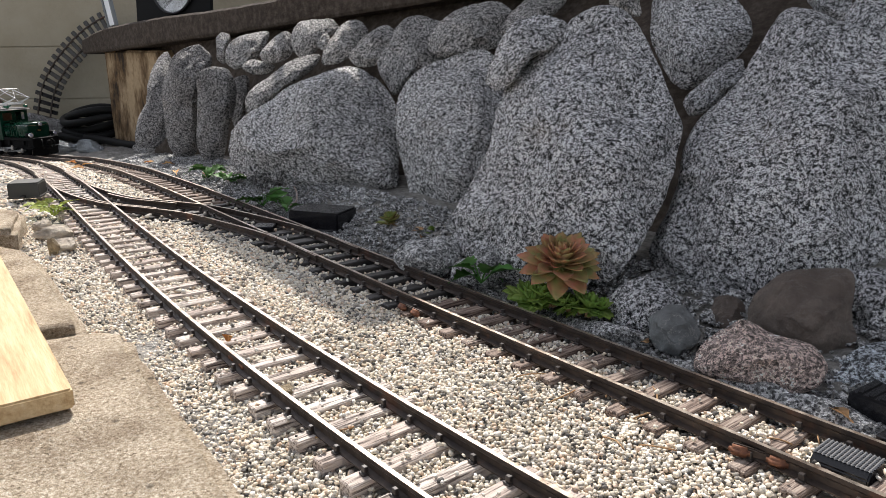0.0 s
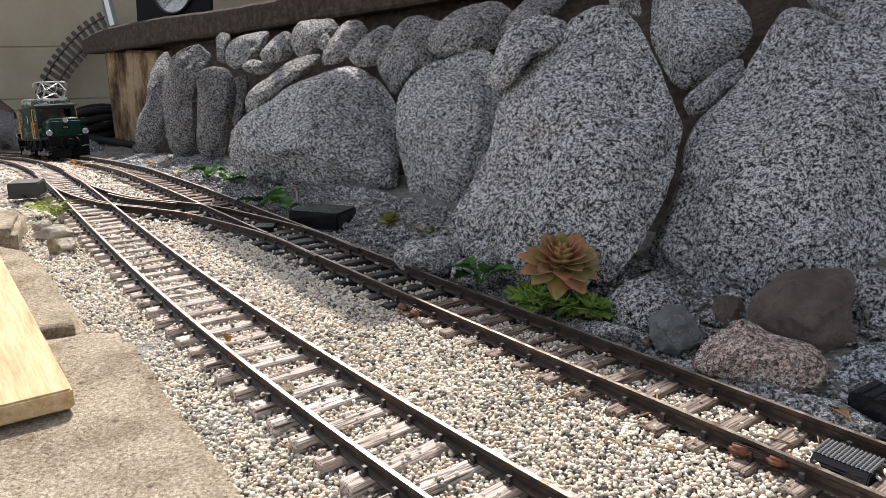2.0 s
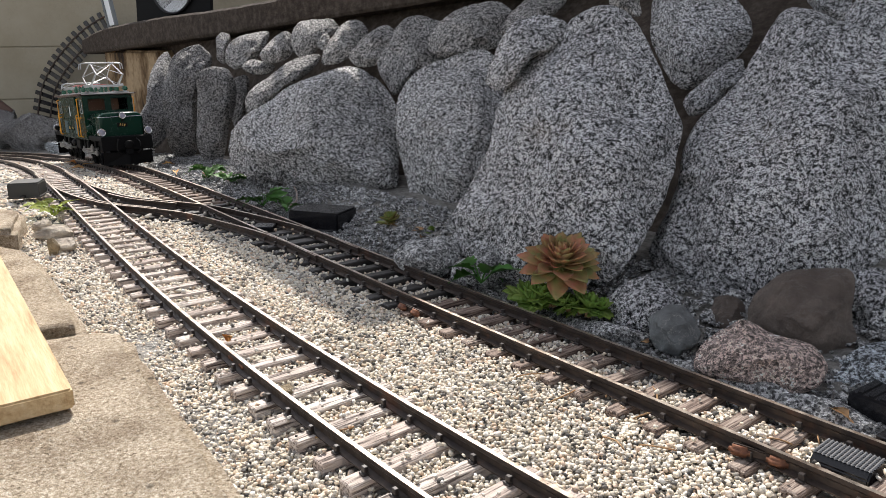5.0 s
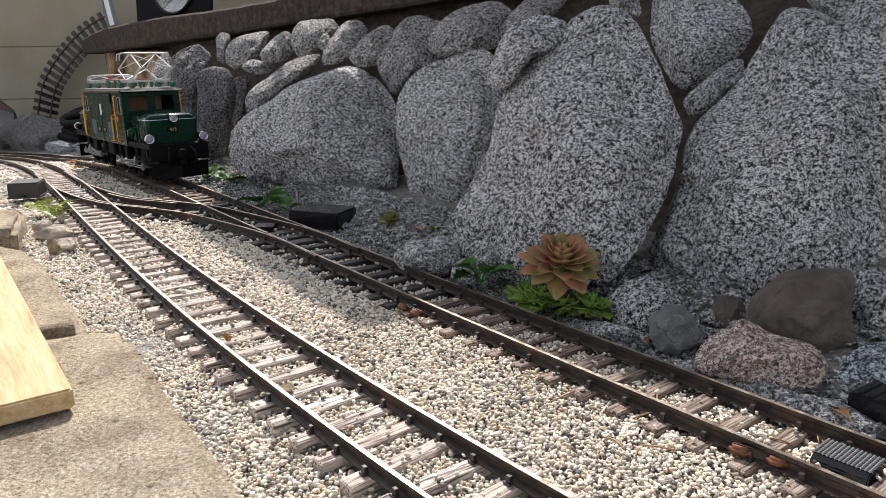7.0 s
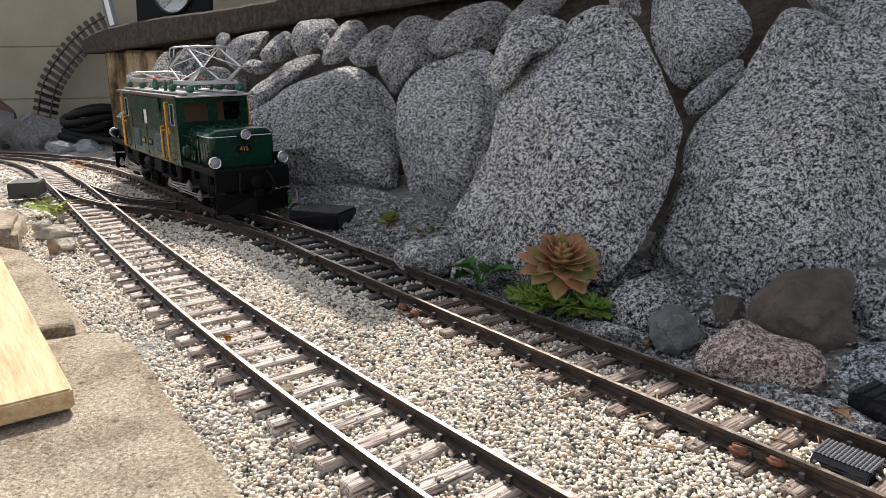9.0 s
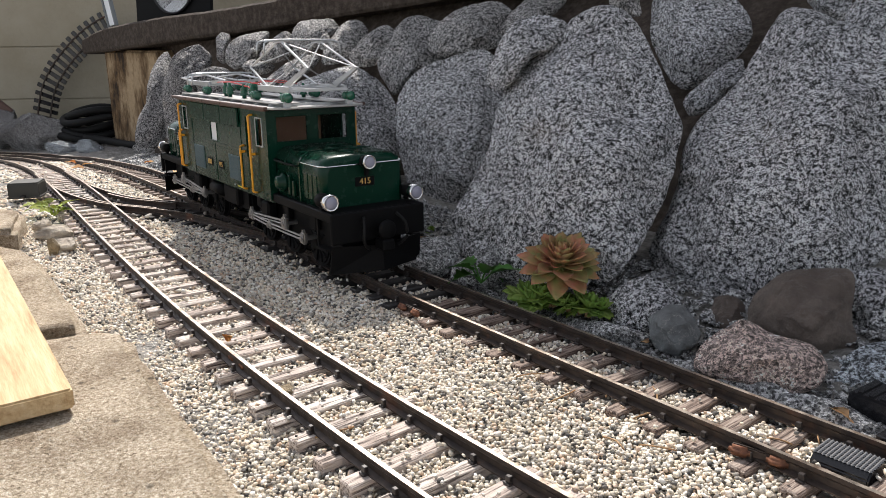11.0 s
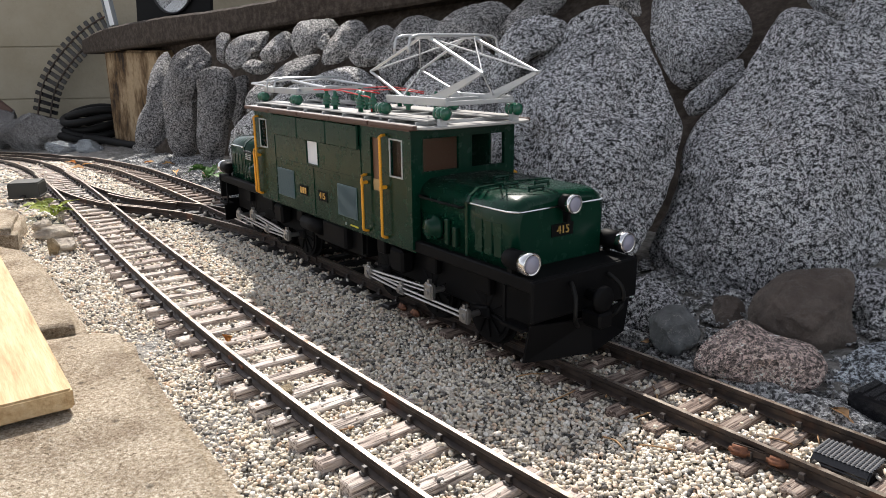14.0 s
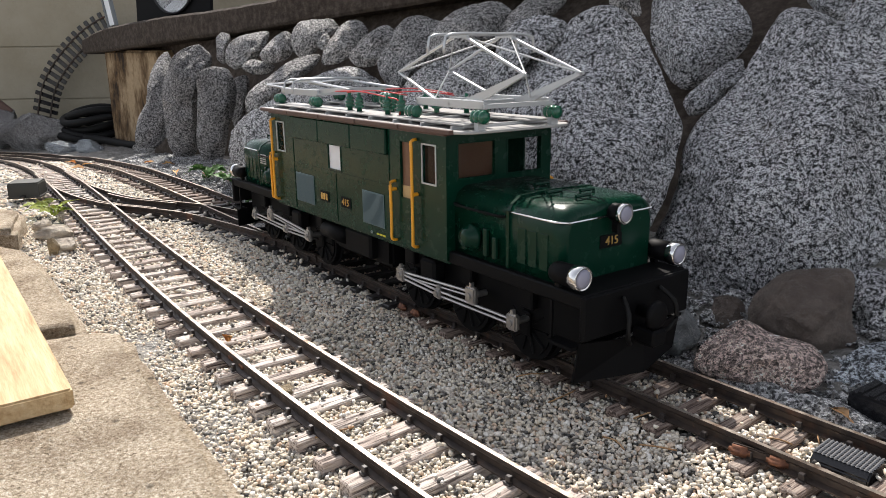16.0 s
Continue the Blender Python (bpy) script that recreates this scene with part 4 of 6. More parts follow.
def ballast():
    rng = np.random.default_rng(4)
    out, rads = [], []
    for y0, y1, step, layers in ((0.16, 0.60, 0.0024, 2), (0.60, 0.90, 0.0030, 2), (0.90, 1.35, 0.0046, 1), (1.35, 2.0, 0.0070, 1)):
        for lay in range(layers):
            gx, gy = np.meshgrid(np.arange(-1.5, 0.42, step), np.arange(y0, y1, step))
            p = np.stack([gx.ravel(), gy.ravel()], -1) + rng.uniform(-0.5, 0.5, (gx.size, 2)) * step
            um, vm = (p - MAIN_O) @ AD, (p - MAIN_O) @ AN
            vm = vm - np.polyval(MAIN_K, um)
            ul = (p - LEFT_O) @ AD
            vl = (p - LEFT_O) @ AN - np.polyval(LEFT_K, ul)
            ragged = 0.008 * np.sin(um * 60) + 0.006 * np.sin(um * 143 + 1)
            ok = (vm < 0.034 + ragged * 0.6) & (vl > -0.105 + ragged - 0.05 * np.clip(ul - 0.05, 0, 1))
            # free the rails
            ok &= (np.abs(np.abs(vm) - GAUGE / 2) > 0.0042) & (np.abs(np.abs(vl) - GAUGE / 2) > 0.0042)
            p = p[ok]
            out.append(np.c_[p, np.full(len(p), lay)])
            rads.append(np.full(len(p), step))
    p, st = np.concatenate(out), np.concatenate(rads)
    # keep the sleepers' tops mostly clear
    cell = 0.02
    grid = {}
    for x, y, a, h in SLEEPERS_AT:
        for k in np.arange(-h, h + 0.001, 0.01):
            cx, cy = x - math.sin(a) * k, y + math.cos(a) * k
            grid.setdefault((int(cx // cell), int(cy // cell)), set()).add((x, y, a, h))
    keep = np.ones(len(p), bool)
    for i, (x, y, lay) in enumerate(p):
        ci, cj = int(x // cell), int(y // cell)
        for di in (-1, 0, 1):
            for dj in (-1, 0, 1):
                for sx, sy, a, h in grid.get((ci + di, cj + dj), ()):
                    dx, dy = x - sx, y - sy
                    if abs(dx * math.cos(a) + dy * math.sin(a)) < 0.0060 and abs(-dx * math.sin(a) + dy * math.cos(a)) < h * 0.97 + 0.001:
                        keep[i] = False
    on = ~keep & (rng.random(len(p)) < 0.035)
    r = st * rng.uniform(0.38, 0.70, len(p)) * np.where(rng.random(len(p)) < 0.06, 1.35, 1.0)
    z = fall(p[:, 1]) - 0.0143 + p[:, 2] * 0.0015 + rng.uniform(-0.0008, 0.0012, len(p))
    away = (p[:, :2] - LEFT_O) @ AN - np.polyval(LEFT_K, (p[:, :2] - LEFT_O) @ AD)
    z -= 0.0032 * np.clip((-0.022 - away) / 0.012, 0, 1)
    z += 0.0010 * (np.abs(away) < 0.020)
    z += 0.0015 * np.sin(p[:, 0] * 31) * np.cos(p[:, 1] * 27)
    z = np.where(on, fall(p[:, 1]) - 0.0070, z)
    sel = keep | on
    scatter("ballast", "pale grey and tan crushed stone ballast", np.c_[p[sel, :2], z[sel]], r[sel], M_BALLAST, 7)


ballast()


def rubble():
    """Grey chips on the strip of earth between the main track and the boulders."""
    rng = np.random.default_rng(11)
    k = 16000
    u, w = rng.uniform(-1.45, 0.45, k), 0.030 + 0.16 * rng.random(k) ** 1.3
    p = MAIN_O + u[:, None] * AD + (np.polyval(MAIN_K, u) + w)[:, None] * AN
    r = rng.uniform(0.0012, 0.0034, k) * np.where(rng.random(k) < 0.06, 2.3, 1)
    off = (p - MAIN_O) @ AN
    z = fall(p[:, 1]) - 0.0145 + 0.020 * np.clip((off - 0.055) / 0.09, 0, 1) + rng.uniform(-0.0005, 0.0015, k)
    scatter("stone_chips", "dark and bluish stone chips on bare earth", np.c_[p, z], r, M_CHIP, 12, 0.6)


rubble()


# ---- black track fittings ----
def point_motor(label, m, ribs=True, material=M_BLACK):
    root = thing("point_motor", label, "point motor", "point motors", m=m)
    bm = box(-0.030, 0.030, -0.014, 0.014, 0, 0.013, 0.0015, 2)
    if not ribs:
        bm = box(-0.034, 0.034, -0.024, 0.024, 0, 0.019, 0.0018, 2)
        bm = box(-0.036, 0.036, -0.025, 0.025, 0, 0.002, 0.0008, 1, bm)
    part("case", bm, material, root)
    for k in range(9 if ribs else 0):
        part("lid_rib", box(-0.026 + k * 0.0062, -0.0235 + k * 0.0062, -0.0115, 0.0115, 0.013, 0.0138), M_BLACK, root)
    part("throw_bar", box(-0.004, 0.004, -0.034, -0.013, 0.001, 0.004, 0.0006), M_BLACK, root)
    return root


point_motor("black plastic point motor beside the main track", pose(-0.146, 0.875, float(fall(0.88)) - 0.0130, 0, 0, -22) @ Matrix.Diagonal((1, 1, 1.2, 1)), False)
point_motor("black ribbed point motor at the rail's edge", pose(0.256, 0.362, -0.0100, 0, 0, -56))
point_motor("dusty grey-black point motor beside the curved track", pose(-0.622, 1.088, float(fall(1.09)) - 0.0085, 0, 0, 14) @ Matrix.Diagonal((0.62, 0.9, 1.2, 1)), False, M_DUSTY)


def contact_box():
    """Small black treadle with a knurled, rounded top."""
    root = thing("track_contact", "black knurled track contact between the rails", "track contact", m=pose(0.198, 0.3215, -0.0125, 0, 0, -50))
    prof = [(-0.014, 0), (0.014, 0), (0.014, 0.0055), (0.010, 0.0092), (-0.010, 0.0092), (-0.014, 0.0055)]
    part("body", prism([(y * 0.82, z) for y, z in prof], -0.0135, 0.0135, "x", None, 0.0008), M_BLACK, root)
    bm = None
    for i in range(14):
        for j in range(9):
            x, y = -0.0128 + i * 0.00197, -0.0080 + j * 0.0020
            b = bmesh.new()
            bmesh.ops.create_cone(b, cap_ends=True, segments=4, radius1=0.0011, radius2=0.0003, depth=0.001, matrix=Matrix.Translation((x, y, 0.0096)))
            bm = merge(bm, b)
    tagged(part("knurling", bm, M_KNURL, root), kind="stuff")


contact_box()
fish = thing("rail_joiner", "rusty brown rail joiner on the rail's side", "rail joiner", m=pose(0.1570, 0.3265, -0.0050, 0, 0, -38))
part("plate", box(-0.014, 0.014, -0.0016, 0.0006, -0.0028, 0.0022, 0.0007, 2), M_RAIL, fish)
for x in (-0.0095, 0.0085):
    part("clamp", box(x - 0.0052, x + 0.0052, -0.0052, -0.0006, -0.0030, 0.0024, 0.0016, 3), M_RUST, fish, "rusty clamp block", True)
fish2 = copy_thing(fish, pose(-0.0250, 0.5500, -0.0055, 0, 0, -53))
fish3 = copy_thing(fish, pose(-0.1330, 0.4500, -0.0045, 0, 0, -53))


# ---- locomotive ----
def writing(name, text, size, material, parent, m, label=""):
    cu = bpy.data.curves.new(name, "FONT")
    cu.body, cu.size, cu.extrude, cu.align_x, cu.align_y = text, size, 0.0004, "CENTER", "CENTER"
    ob = bpy.data.objects.new(name, cu)
    me = bpy.data.meshes.new_from_object(ob)
    bpy.data.objects.remove(ob)
    me.materials.append(material)
    o = new(name, me)
    o.parent, o.matrix_basis = parent, m
    if label:
        tagged(o, label)
    return o


SIDE_R = pose(0, 0, 0, 90, 0, 0)


def side_m(x, z, s, out):
    """Pose of flat work on the body's side: s -1 faces the camera's side of the track."""
    return pose(x, s * out, z, 90, 0, 0 if s < 0 else 180)


def locomotive():
    loco = thing("electric_locomotive", "dark green model electric locomotive with raised pantograph", "model locomotive")
    W, X, Z0, Z1 = 0.0470, 0.1395, 0.0510, 0.1380
    # body with real window openings: walls of strips round the openings
    body = part("body", box(-X, X, -W + 0.002, W - 0.002, Z0, Z0 + 0.004, 0.0006), M_GREEN, loco)

    def wall_with_holes(name, u0, u1, z0, z1, holes, put):
        """A wall made as one mesh from strips round rectangular holes."""
        us = sorted({u0, u1, *[h[0] for h in holes], *[h[1] for h in holes]})
        zs = sorted({z0, z1, *[h[2] for h in holes], *[h[3] for h in holes]})
        bm = bmesh.new()
        for a, b in zip(us, us[1:]):
            for c, d in zip(zs, zs[1:]):
                mu, mz = (a + b) / 2, (c + d) / 2
                if any(h[0] < mu < h[1] and h[2] < mz < h[3] for h in holes):
                    continue
                bm = merge(bm, box(*put(a, b, c, d)))
        bmesh.ops.remove_doubles(bm, verts=bm.verts[:], dist=1e-6)
        return part(name, bm, M_GREEN, body)

    side_holes = [(0.1125, 0.1275, 0.1045, 0.1300), (0.0840, 0.1000, 0.0900, 0.1300), (-0.026, -0.005, 0.0985, 0.1215), (-0.1275, -0.1125, 0.1045, 0.1300)]
    for s in (-1, 1):
        y0, y1 = (-W, -W + 0.0022) if s < 0 else (W - 0.0022, W)
        hs = side_holes if s < 0 else [(-b, -a, c, d) for a, b, c, d in side_holes]
        wall_with_holes("side_wall", -X, X, Z0 + 0.003, Z1, hs, lambda a, b, c, d: (a, b, y0, y1, c, d))
    for s in (-1, 1):
        x0, x1 = (X - 0.0022, X) if s > 0 else (-X, -X + 0.0022)
        wall_with_holes("end_wall", -W + 0.0023, W - 0.0023, Z0 + 0.003, Z1, [(-0.037, -0.006, 0.1090, 0.1320), (0.006, 0.037, 0.1090, 0.1320)], lambda a, b, c, d: (x0, x1, a, b, c, d))
    part("cab_interior", box(-0.115, 0.095, -0.030, 0.030, Z0 + 0.004, 0.136), M_INTERIOR, loco, "brown cab back wall seen through windows")
    part("cab_desk", box(0.115, 0.136, -0.04, 0.04, Z0 + 0.004, 0.100), M_INTERIOR, loco)
    part("cab_desk", box(-0.136, -0.125, -0.04, 0.04, Z0 + 0.004, 0.100), M_INTERIOR, loco)
    part("door_leaf", box(0.0836, 0.1004, -0.0446, -0.0436, 0.0880, 0.1320), M_INTERIOR, loco, "brown wooden door recess")
    part("door_rim", box(0.0840, 0.1000, -0.0452, -0.0446, 0.0900, 0.0985), mat("tan_door_board", (0.45, 0.30, 0.14), 0.5), loco)

    def window(name, u0, u1, z0, z1, put, material=M_GLASS, frame=M_SILVER, t=0.0012, lip=0.0006):
        o = part(name, box(*put(u0, u1, z0, z1, -0.0014, -0.0009)), material, loco)
        bm = None
        for a, b, c, d in ((u0 - t * 0.3, u1 + t * 0.3, z0 - t, z0), (u0 - t * 0.3, u1 + t * 0.3, z1, z1 + t), (u0 - t, u0, z0 - t, z1 + t), (u1, u1 + t, z0 - t, z1 + t)):
            bm = merge(bm, box(*put(a, b, c, d, -0.0006, lip), 0.0002))
        part("frame", bm, frame, o)
        o.visible_shadow = False
        return o

    for s in (-1, 1):
        def put_side(a, b, c, d, i, o, s=s):
            lo, hi = sorted((s * (W + i), s * (W + o)))
            return ((a, b) if s < 0 else (-b, -a)) + (lo, hi, c, d)

        window("side_window", 0.1125, 0.1275, 0.1045, 0.1300, put_side)
        window("side_window", -0.1275, -0.1125, 0.1045, 0.1300, put_side)
        window("blind_window", -0.026, -0.005, 0.0985, 0.1215, put_side, M_WHITE, M_GREEN)
    for s in (-1, 1):
        def put_end(a, b, c, d, i, o, s=s):
            lo, hi = sorted((s * (X + i), s * (X + o)))
            return lo, hi, a, b, c, d

        for a in (-0.037, 0.006):
            window("cab_window", a, a + 0.031, 0.1090, 0.1320, put_end, M_GLASS, M_GREEN)
    for s in (-1, 1):
        o = s * W
        k = 0.0012 * s
        # upper raised panel, seams, grilles, plates
        for a, b in ((-0.094, -0.040), (-0.0392, 0.0150), (0.0158, 0.068)):
            lo, hi = sorted((o, o + k * 2.1))
            u0, u1 = (a, b) if s < 0 else (-b, -a)
            part("roof_panel", box(u0, u1, lo, hi, 0.1185, 0.1377, 0.0009), M_GREEN, loco)
        for u in (-0.094, -0.0145, 0.0690):
            lo, hi = sorted((o, o + 0.0005 * s))
            u = u if s < 0 else -u
            part("seam", box(u - 0.0004, u + 0.0004, lo, hi, 0.0545, 0.0950 if abs(u) < 0.02 else 0.1235), M_GREEN, loco)
        lo, hi = sorted((o, o + 0.0006 * s))
        part("waist_rail", box(-0.094, 0.068, lo, hi, 0.0955, 0.0966) if s < 0 else box(-0.068, 0.094, lo, hi, 0.0955, 0.0966), M_GREEN, loco)
        for a, b in ((-0.0905, -0.0555), (0.0290, 0.0610)):
            u0, u1 = (a, b) if s < 0 else (-b, -a)
            vent = part("grille", box(u0, u1, *sorted((o, o + 0.0008 * s)), 0.0620, 0.0880, 0.0003), M_VENT, loco, "blue-grey ventilation grille")
            bm = None
            for q in np.arange(u0 + 0.0012, u1 - 0.0008, 0.0016):
                bm = box(q, q + 0.0008, *sorted((o + 0.0007 * s, o + 0.0013 * s)), 0.0630, 0.0870, 0, 1, bm)
            part("grille_slats", bm, M_VENT, vent)
        for u, t, w in ((-0.0360, "initials", 0.016), (0.0015, "415", 0.016)):
            uu = u if s < 0 else -u
            pl = part("name_plate", box(uu - w / 2, uu + w / 2, *sorted((o, o + 0.0007 * s)), 0.0685, 0.0775, 0.0002), M_UNDER, loco, "dark plate with brass lettering")
            if t == "415":
                writing("lettering", t, 0.0078, M_BRASS, pl, side_m(uu, 0.0730, s, W + 0.0009))
            else:
                for q in (-0.0045, 0.0, 0.0045):
                    part("lettering_bar", box(uu + q - 0.0014, uu + q + 0.0014, *sorted((s * (W + 0.0006), s * (W + 0.0011))), 0.0703, 0.0757), M_BRASS, pl)
        writing("emblem", "o", 0.005, M_SILVER, loco, side_m(0.041 * -s, 0.0565, s, W + 0.0002))
        for j in range(3):
            u = (0.0505 + j * 0.0045) * -s
            part("lettering_bar", box(u - 0.0018, u + 0.0018, *sorted((o, o + 0.0004 * s)), 0.0555, 0.0568), M_YTEXT, loco)
        # rivets
        bm = None
        for q in np.arange(-0.090, 0.066, 0.0075):
            bm = merge(bm, lathe([(0.0005, 0), (0.0003, 0.0004)], pose(q if s < 0 else -q, s * W, 0.0930, 90 if s < 0 else -90), 5))
        part("rivet_row", bm, M_GREEN, loco)
        # handrails by the doors
        for u, zt in ((0.1055, 0.1330), (0.0775, 0.1010), (-0.1310, 0.1330), (-0.1370, 0.1010)):
            u = u if s < 0 else -u
            y = s * (W + 0.0045)
            pts = spline([(u, s * W, zt), (u, y, zt - 0.001), (u, y, zt - 0.008), (u, y, 0.066), (u, y, 0.0585), (u, s * W, 0.0570)], 0.004)
            h = part("handrail", tube(pts, 0.00115, 8), M_YELLOW, loco, "amber yellow handrail", True)
            bm = cyl((u, s * W, 0.0950), (u, y + 0.001 * s, 0.0950), 0.0014, 8)
            part("bracket", bm, M_YELLOW, h)
        part("drip_edge", box(-X - 0.001, X + 0.001, *sorted((s * W, s * (W + 0.0018))), 0.1378, 0.1392), M_BROWNWOOD, loco)
    # roof
    pts = []
    for sx, sy in ((1, -1), (1, 1), (-1, 1), (-1, -1)):
        cx, cy, r = sx * (0.161 - 0.014), sy * (0.0505 - 0.014), 0.014
        a0 = {(1, -1): -90, (1, 1): 0, (-1, 1): 90, (-1, -1): 180}[(sx, sy)]
        pts += [(cx + r * math.cos(radians(a0 + a)), cy + r * math.sin(radians(a0 + a))) for a in (0, 30, 60, 90)]
    roof = part("roof", prism(pts, 0.1400, 0.1418, "z", None, 0.0004, 1), M_ROOF, loco, "pale grey roof sheet")
    for s in (-1, 1):
        for j in range(5):
            x0 = -0.150 + j * 0.0605
            part("walk_board", box(x0, x0 + 0.059, *sorted((s * 0.0490, s * 0.0530)), 0.1396, 0.1426, 0.0004), M_BROWNWOOD, roof, "brown edge board")
        part("catwalk", box(-0.150, 0.150, *sorted((s * 0.016, s * 0.040)), 0.1442, 0.1454, 0.0003), M_ROOF, roof)
    # insulators and roof gear
    prof = [(0.0022, 0), (0.0022, 0.003), (0.0041, 0.0036), (0.0041, 0.0050), (0.0026, 0.0057), (0.0038, 0.0064), (0.0038, 0.0078), (0.0024, 0.0085), (0.0034, 0.0092), (0.0034, 0.0106), (0.0017, 0.0118), (0.0014, 0.0150)]
    for x, y in ((-0.020, -0.028), (-0.001, -0.030), (0.020, -0.012), (0.042, -0.030), (0.055, -0.026), (0.050, 0.010), (0.070, 0.024), (-0.040, 0.016), (0.012, 0.026)):
        part("insulator", lathe(prof, pose(x, y, 0.1450), 14), M_INSUL, loco, "glazed green insulator", True)
    part("roof_switch", lathe([(0.003, 0), (0.0052, 0.001), (0.0052, 0.005), (0.004, 0.006), (0.0052, 0.007), (0.0052, 0.011), (0.004, 0.012), (0.0052, 0.013), (0.0052, 0.018), (0.003, 0.020)], pose(0.000, -0.008, 0.1550, 0, 90, 0), 14), M_INSUL, loco, "green ribbed switch drum", True)
    for p in (0.110, -0.120):
        for sx, sy in ((-0.030, -0.032), (-0.030, 0.032), (0.046, -0.032), (0.046, 0.032)):
            part("insulator", lathe([(0.0024, 0.001), (0.0044, 0.002), (0.0044, 0.0042), (0.0028, 0.005), (0.0047, 0.0058), (0.0047, 0.0088), (0.0028, 0.0096), (0.0044, 0.0104), (0.0044, 0.0128), (0.0024, 0.0138)], pose(p + sx - 0.0075, sy, 0.1500, 0, 90, 0), 14), M_INSUL, loco, "glazed green insulator", True)
            part("insulator_foot", box(p + sx - 0.002, p + sx + 0.002, sy - 0.003, sy + 0.003, 0.1418, 0.1480), M_SILVER, loco)
    for y0, y1, x0, x1 in ((-0.030, -0.012, -0.020, 0.042), (-0.012, 0.012, 0.020, 0.070), (0.020, 0.026, -0.04, 0.05)):
        pts = spline([(x0, y0, 0.1600), ((x0 + x1) / 2, (y0 + y1) / 2, 0.1618), (x1, y1, 0.1590)], 0.01)
        part("cable", tube(pts, 0.0005, 6), M_RED, loco, "thin red roof cable", True)
    pts = spline([(-0.04, -0.03, 0.160), (0.0, -0.030, 0.1612), (0.045, -0.030, 0.158), (0.055, -0.028, 0.156), (0.056, -0.028, 0.146)], 0.01)
    part("cable", tube(pts, 0.0006, 6), M_RED, loco, "thin red roof cable", True)
    for x in np.arange(-0.14, 0.15, 0.035):
        part("roof_rib", box(x - 0.0008, x + 0.0008, -0.043, 0.043, 0.1418, 0.1440), M_SILVER, roof)

    # pantographs
    def panto(cx, up):
        pan = part("pantograph", box(cx - 0.030, cx + 0.046, -0.0300, -0.0270, 0.1545, 0.1600, 0.0004), M_SILVER, loco, "silver pantograph raised" if up else "silver pantograph folded down")
        bm = box(cx - 0.030, cx + 0.046, 0.0270, 0.0300, 0.1545, 0.1600, 0.0004)
        for x in (cx - 0.030, cx + 0.008, cx + 0.044):
            bm = box(x, x + 0.003, -0.03, 0.03, 0.1550, 0.1580, 0.0003, 1, bm)
        part("base_frame", bm, M_SILVER, pan)
        kz, tz = (0.1765, 0.2000) if up else (0.1615, 0.1665)
        a, b = (cx - 0.012, cx + 0.028)
        kl, kr = (cx - 0.062, cx + 0.078) if up else (cx - 0.078, cx + 0.094)
        tl, tr = (cx + 0.002, cx + 0.014)
        for s in (-1, 1):
            y, yk, yt = s * 0.0265, s * 0.0235, s * 0.0200
            part("lower_arm", cyl((a, y, 0.1590), (kl, yk, kz), 0.0011, 8), M_SILVER, pan)
            arm = prism([(b - 0.004, 0.1555), (b + 0.001, 0.1555), (kr + 0.001, kz - 0.0008), (kr + 0.001, kz + 0.0010), (kr - 0.001, kz + 0.0012), (b - 0.006, 0.1600)], min(y, yk), min(y, yk) + 0.0022, "y")
            part("lower_arm", arm, M_SILVER, pan, "flat tapered silver arm")
            part("upper_arm", cyl((kl, yk, kz), (tl, yt, tz), 0.0011, 8), M_SILVER, pan)
            part("upper_arm", cyl((kr, yk, kz), (tr, yt, tz), 0.0012, 8), M_SILVER, pan)
        if up:
            part("brace", cyl((kl, -0.0235, kz), (tl, 0.0200, tz), 0.0006, 6), M_SILVER, pan)
            part("brace", cyl((kl, 0.0235, kz), (tl, -0.0200, tz), 0.0006, 6), M_SILVER, pan)
            part("brace", cyl((kr, -0.0235, kz), (tr, 0.0200, tz), 0.0006, 6), M_SILVER, pan)
            part("brace", cyl((kr, 0.0235, kz), (tr, -0.0200, tz), 0.0006, 6), M_SILVER, pan)
            part("brace", cyl((a, -0.0265, 0.159), (kl, 0.0235, kz), 0.0006, 6), M_SILVER, pan)
            part("brace", cyl((b, 0.0265, 0.159), (kr, -0.0235, kz), 0.0006, 6), M_SILVER, pan)
        for x in (tl - 0.003, tr + 0.003):
            z = tz + 0.0015
            pts = spline([(x, -0.0395, z - 0.012), (x, -0.0385, z - 0.004), (x, -0.0330, z), (x, 0, z + 0.0006), (x, 0.0330, z), (x, 0.0385, z - 0.004), (x, 0.0395, z - 0.012)], 0.004)
            part("contact_bow", tube(pts, 0.0010, 8), M_SILVER, pan, smooth=True)
        part("bow_carrier", box(tl - 0.003, tr + 0.003, -0.0215, -0.0185, tz - 0.0005, tz + 0.0010), M_SILVER, pan)
        part("bow_carrier", box(tl - 0.003, tr + 0.003, 0.0185, 0.0215, tz - 0.0005, tz + 0.0010), M_SILVER, pan)

    panto(0.111, True)
    panto(-0.122, False)

    # hoods, one on each truck
    def hood(e):
        h0, h1, hw = X, 0.2400, 0.0400
        out = [(-hw, 0.060), (-hw, 0.0945), (-hw + 0.0025, 0.1000), (-hw + 0.0095, 0.1043), (0, 0.1055), (hw - 0.0095, 0.1043), (hw - 0.0025, 0.1000), (hw, 0.0945), (hw, 0.060)]
        bm = bmesh.new()
        nose = [(0.0, 1.0, 0.0), (0.90, 1.0, 0.0), (0.955, 0.985, 0.0006), (0.985, 0.945, 0.0022), (1.0, 0.88, 0.0055)]
        rings = []
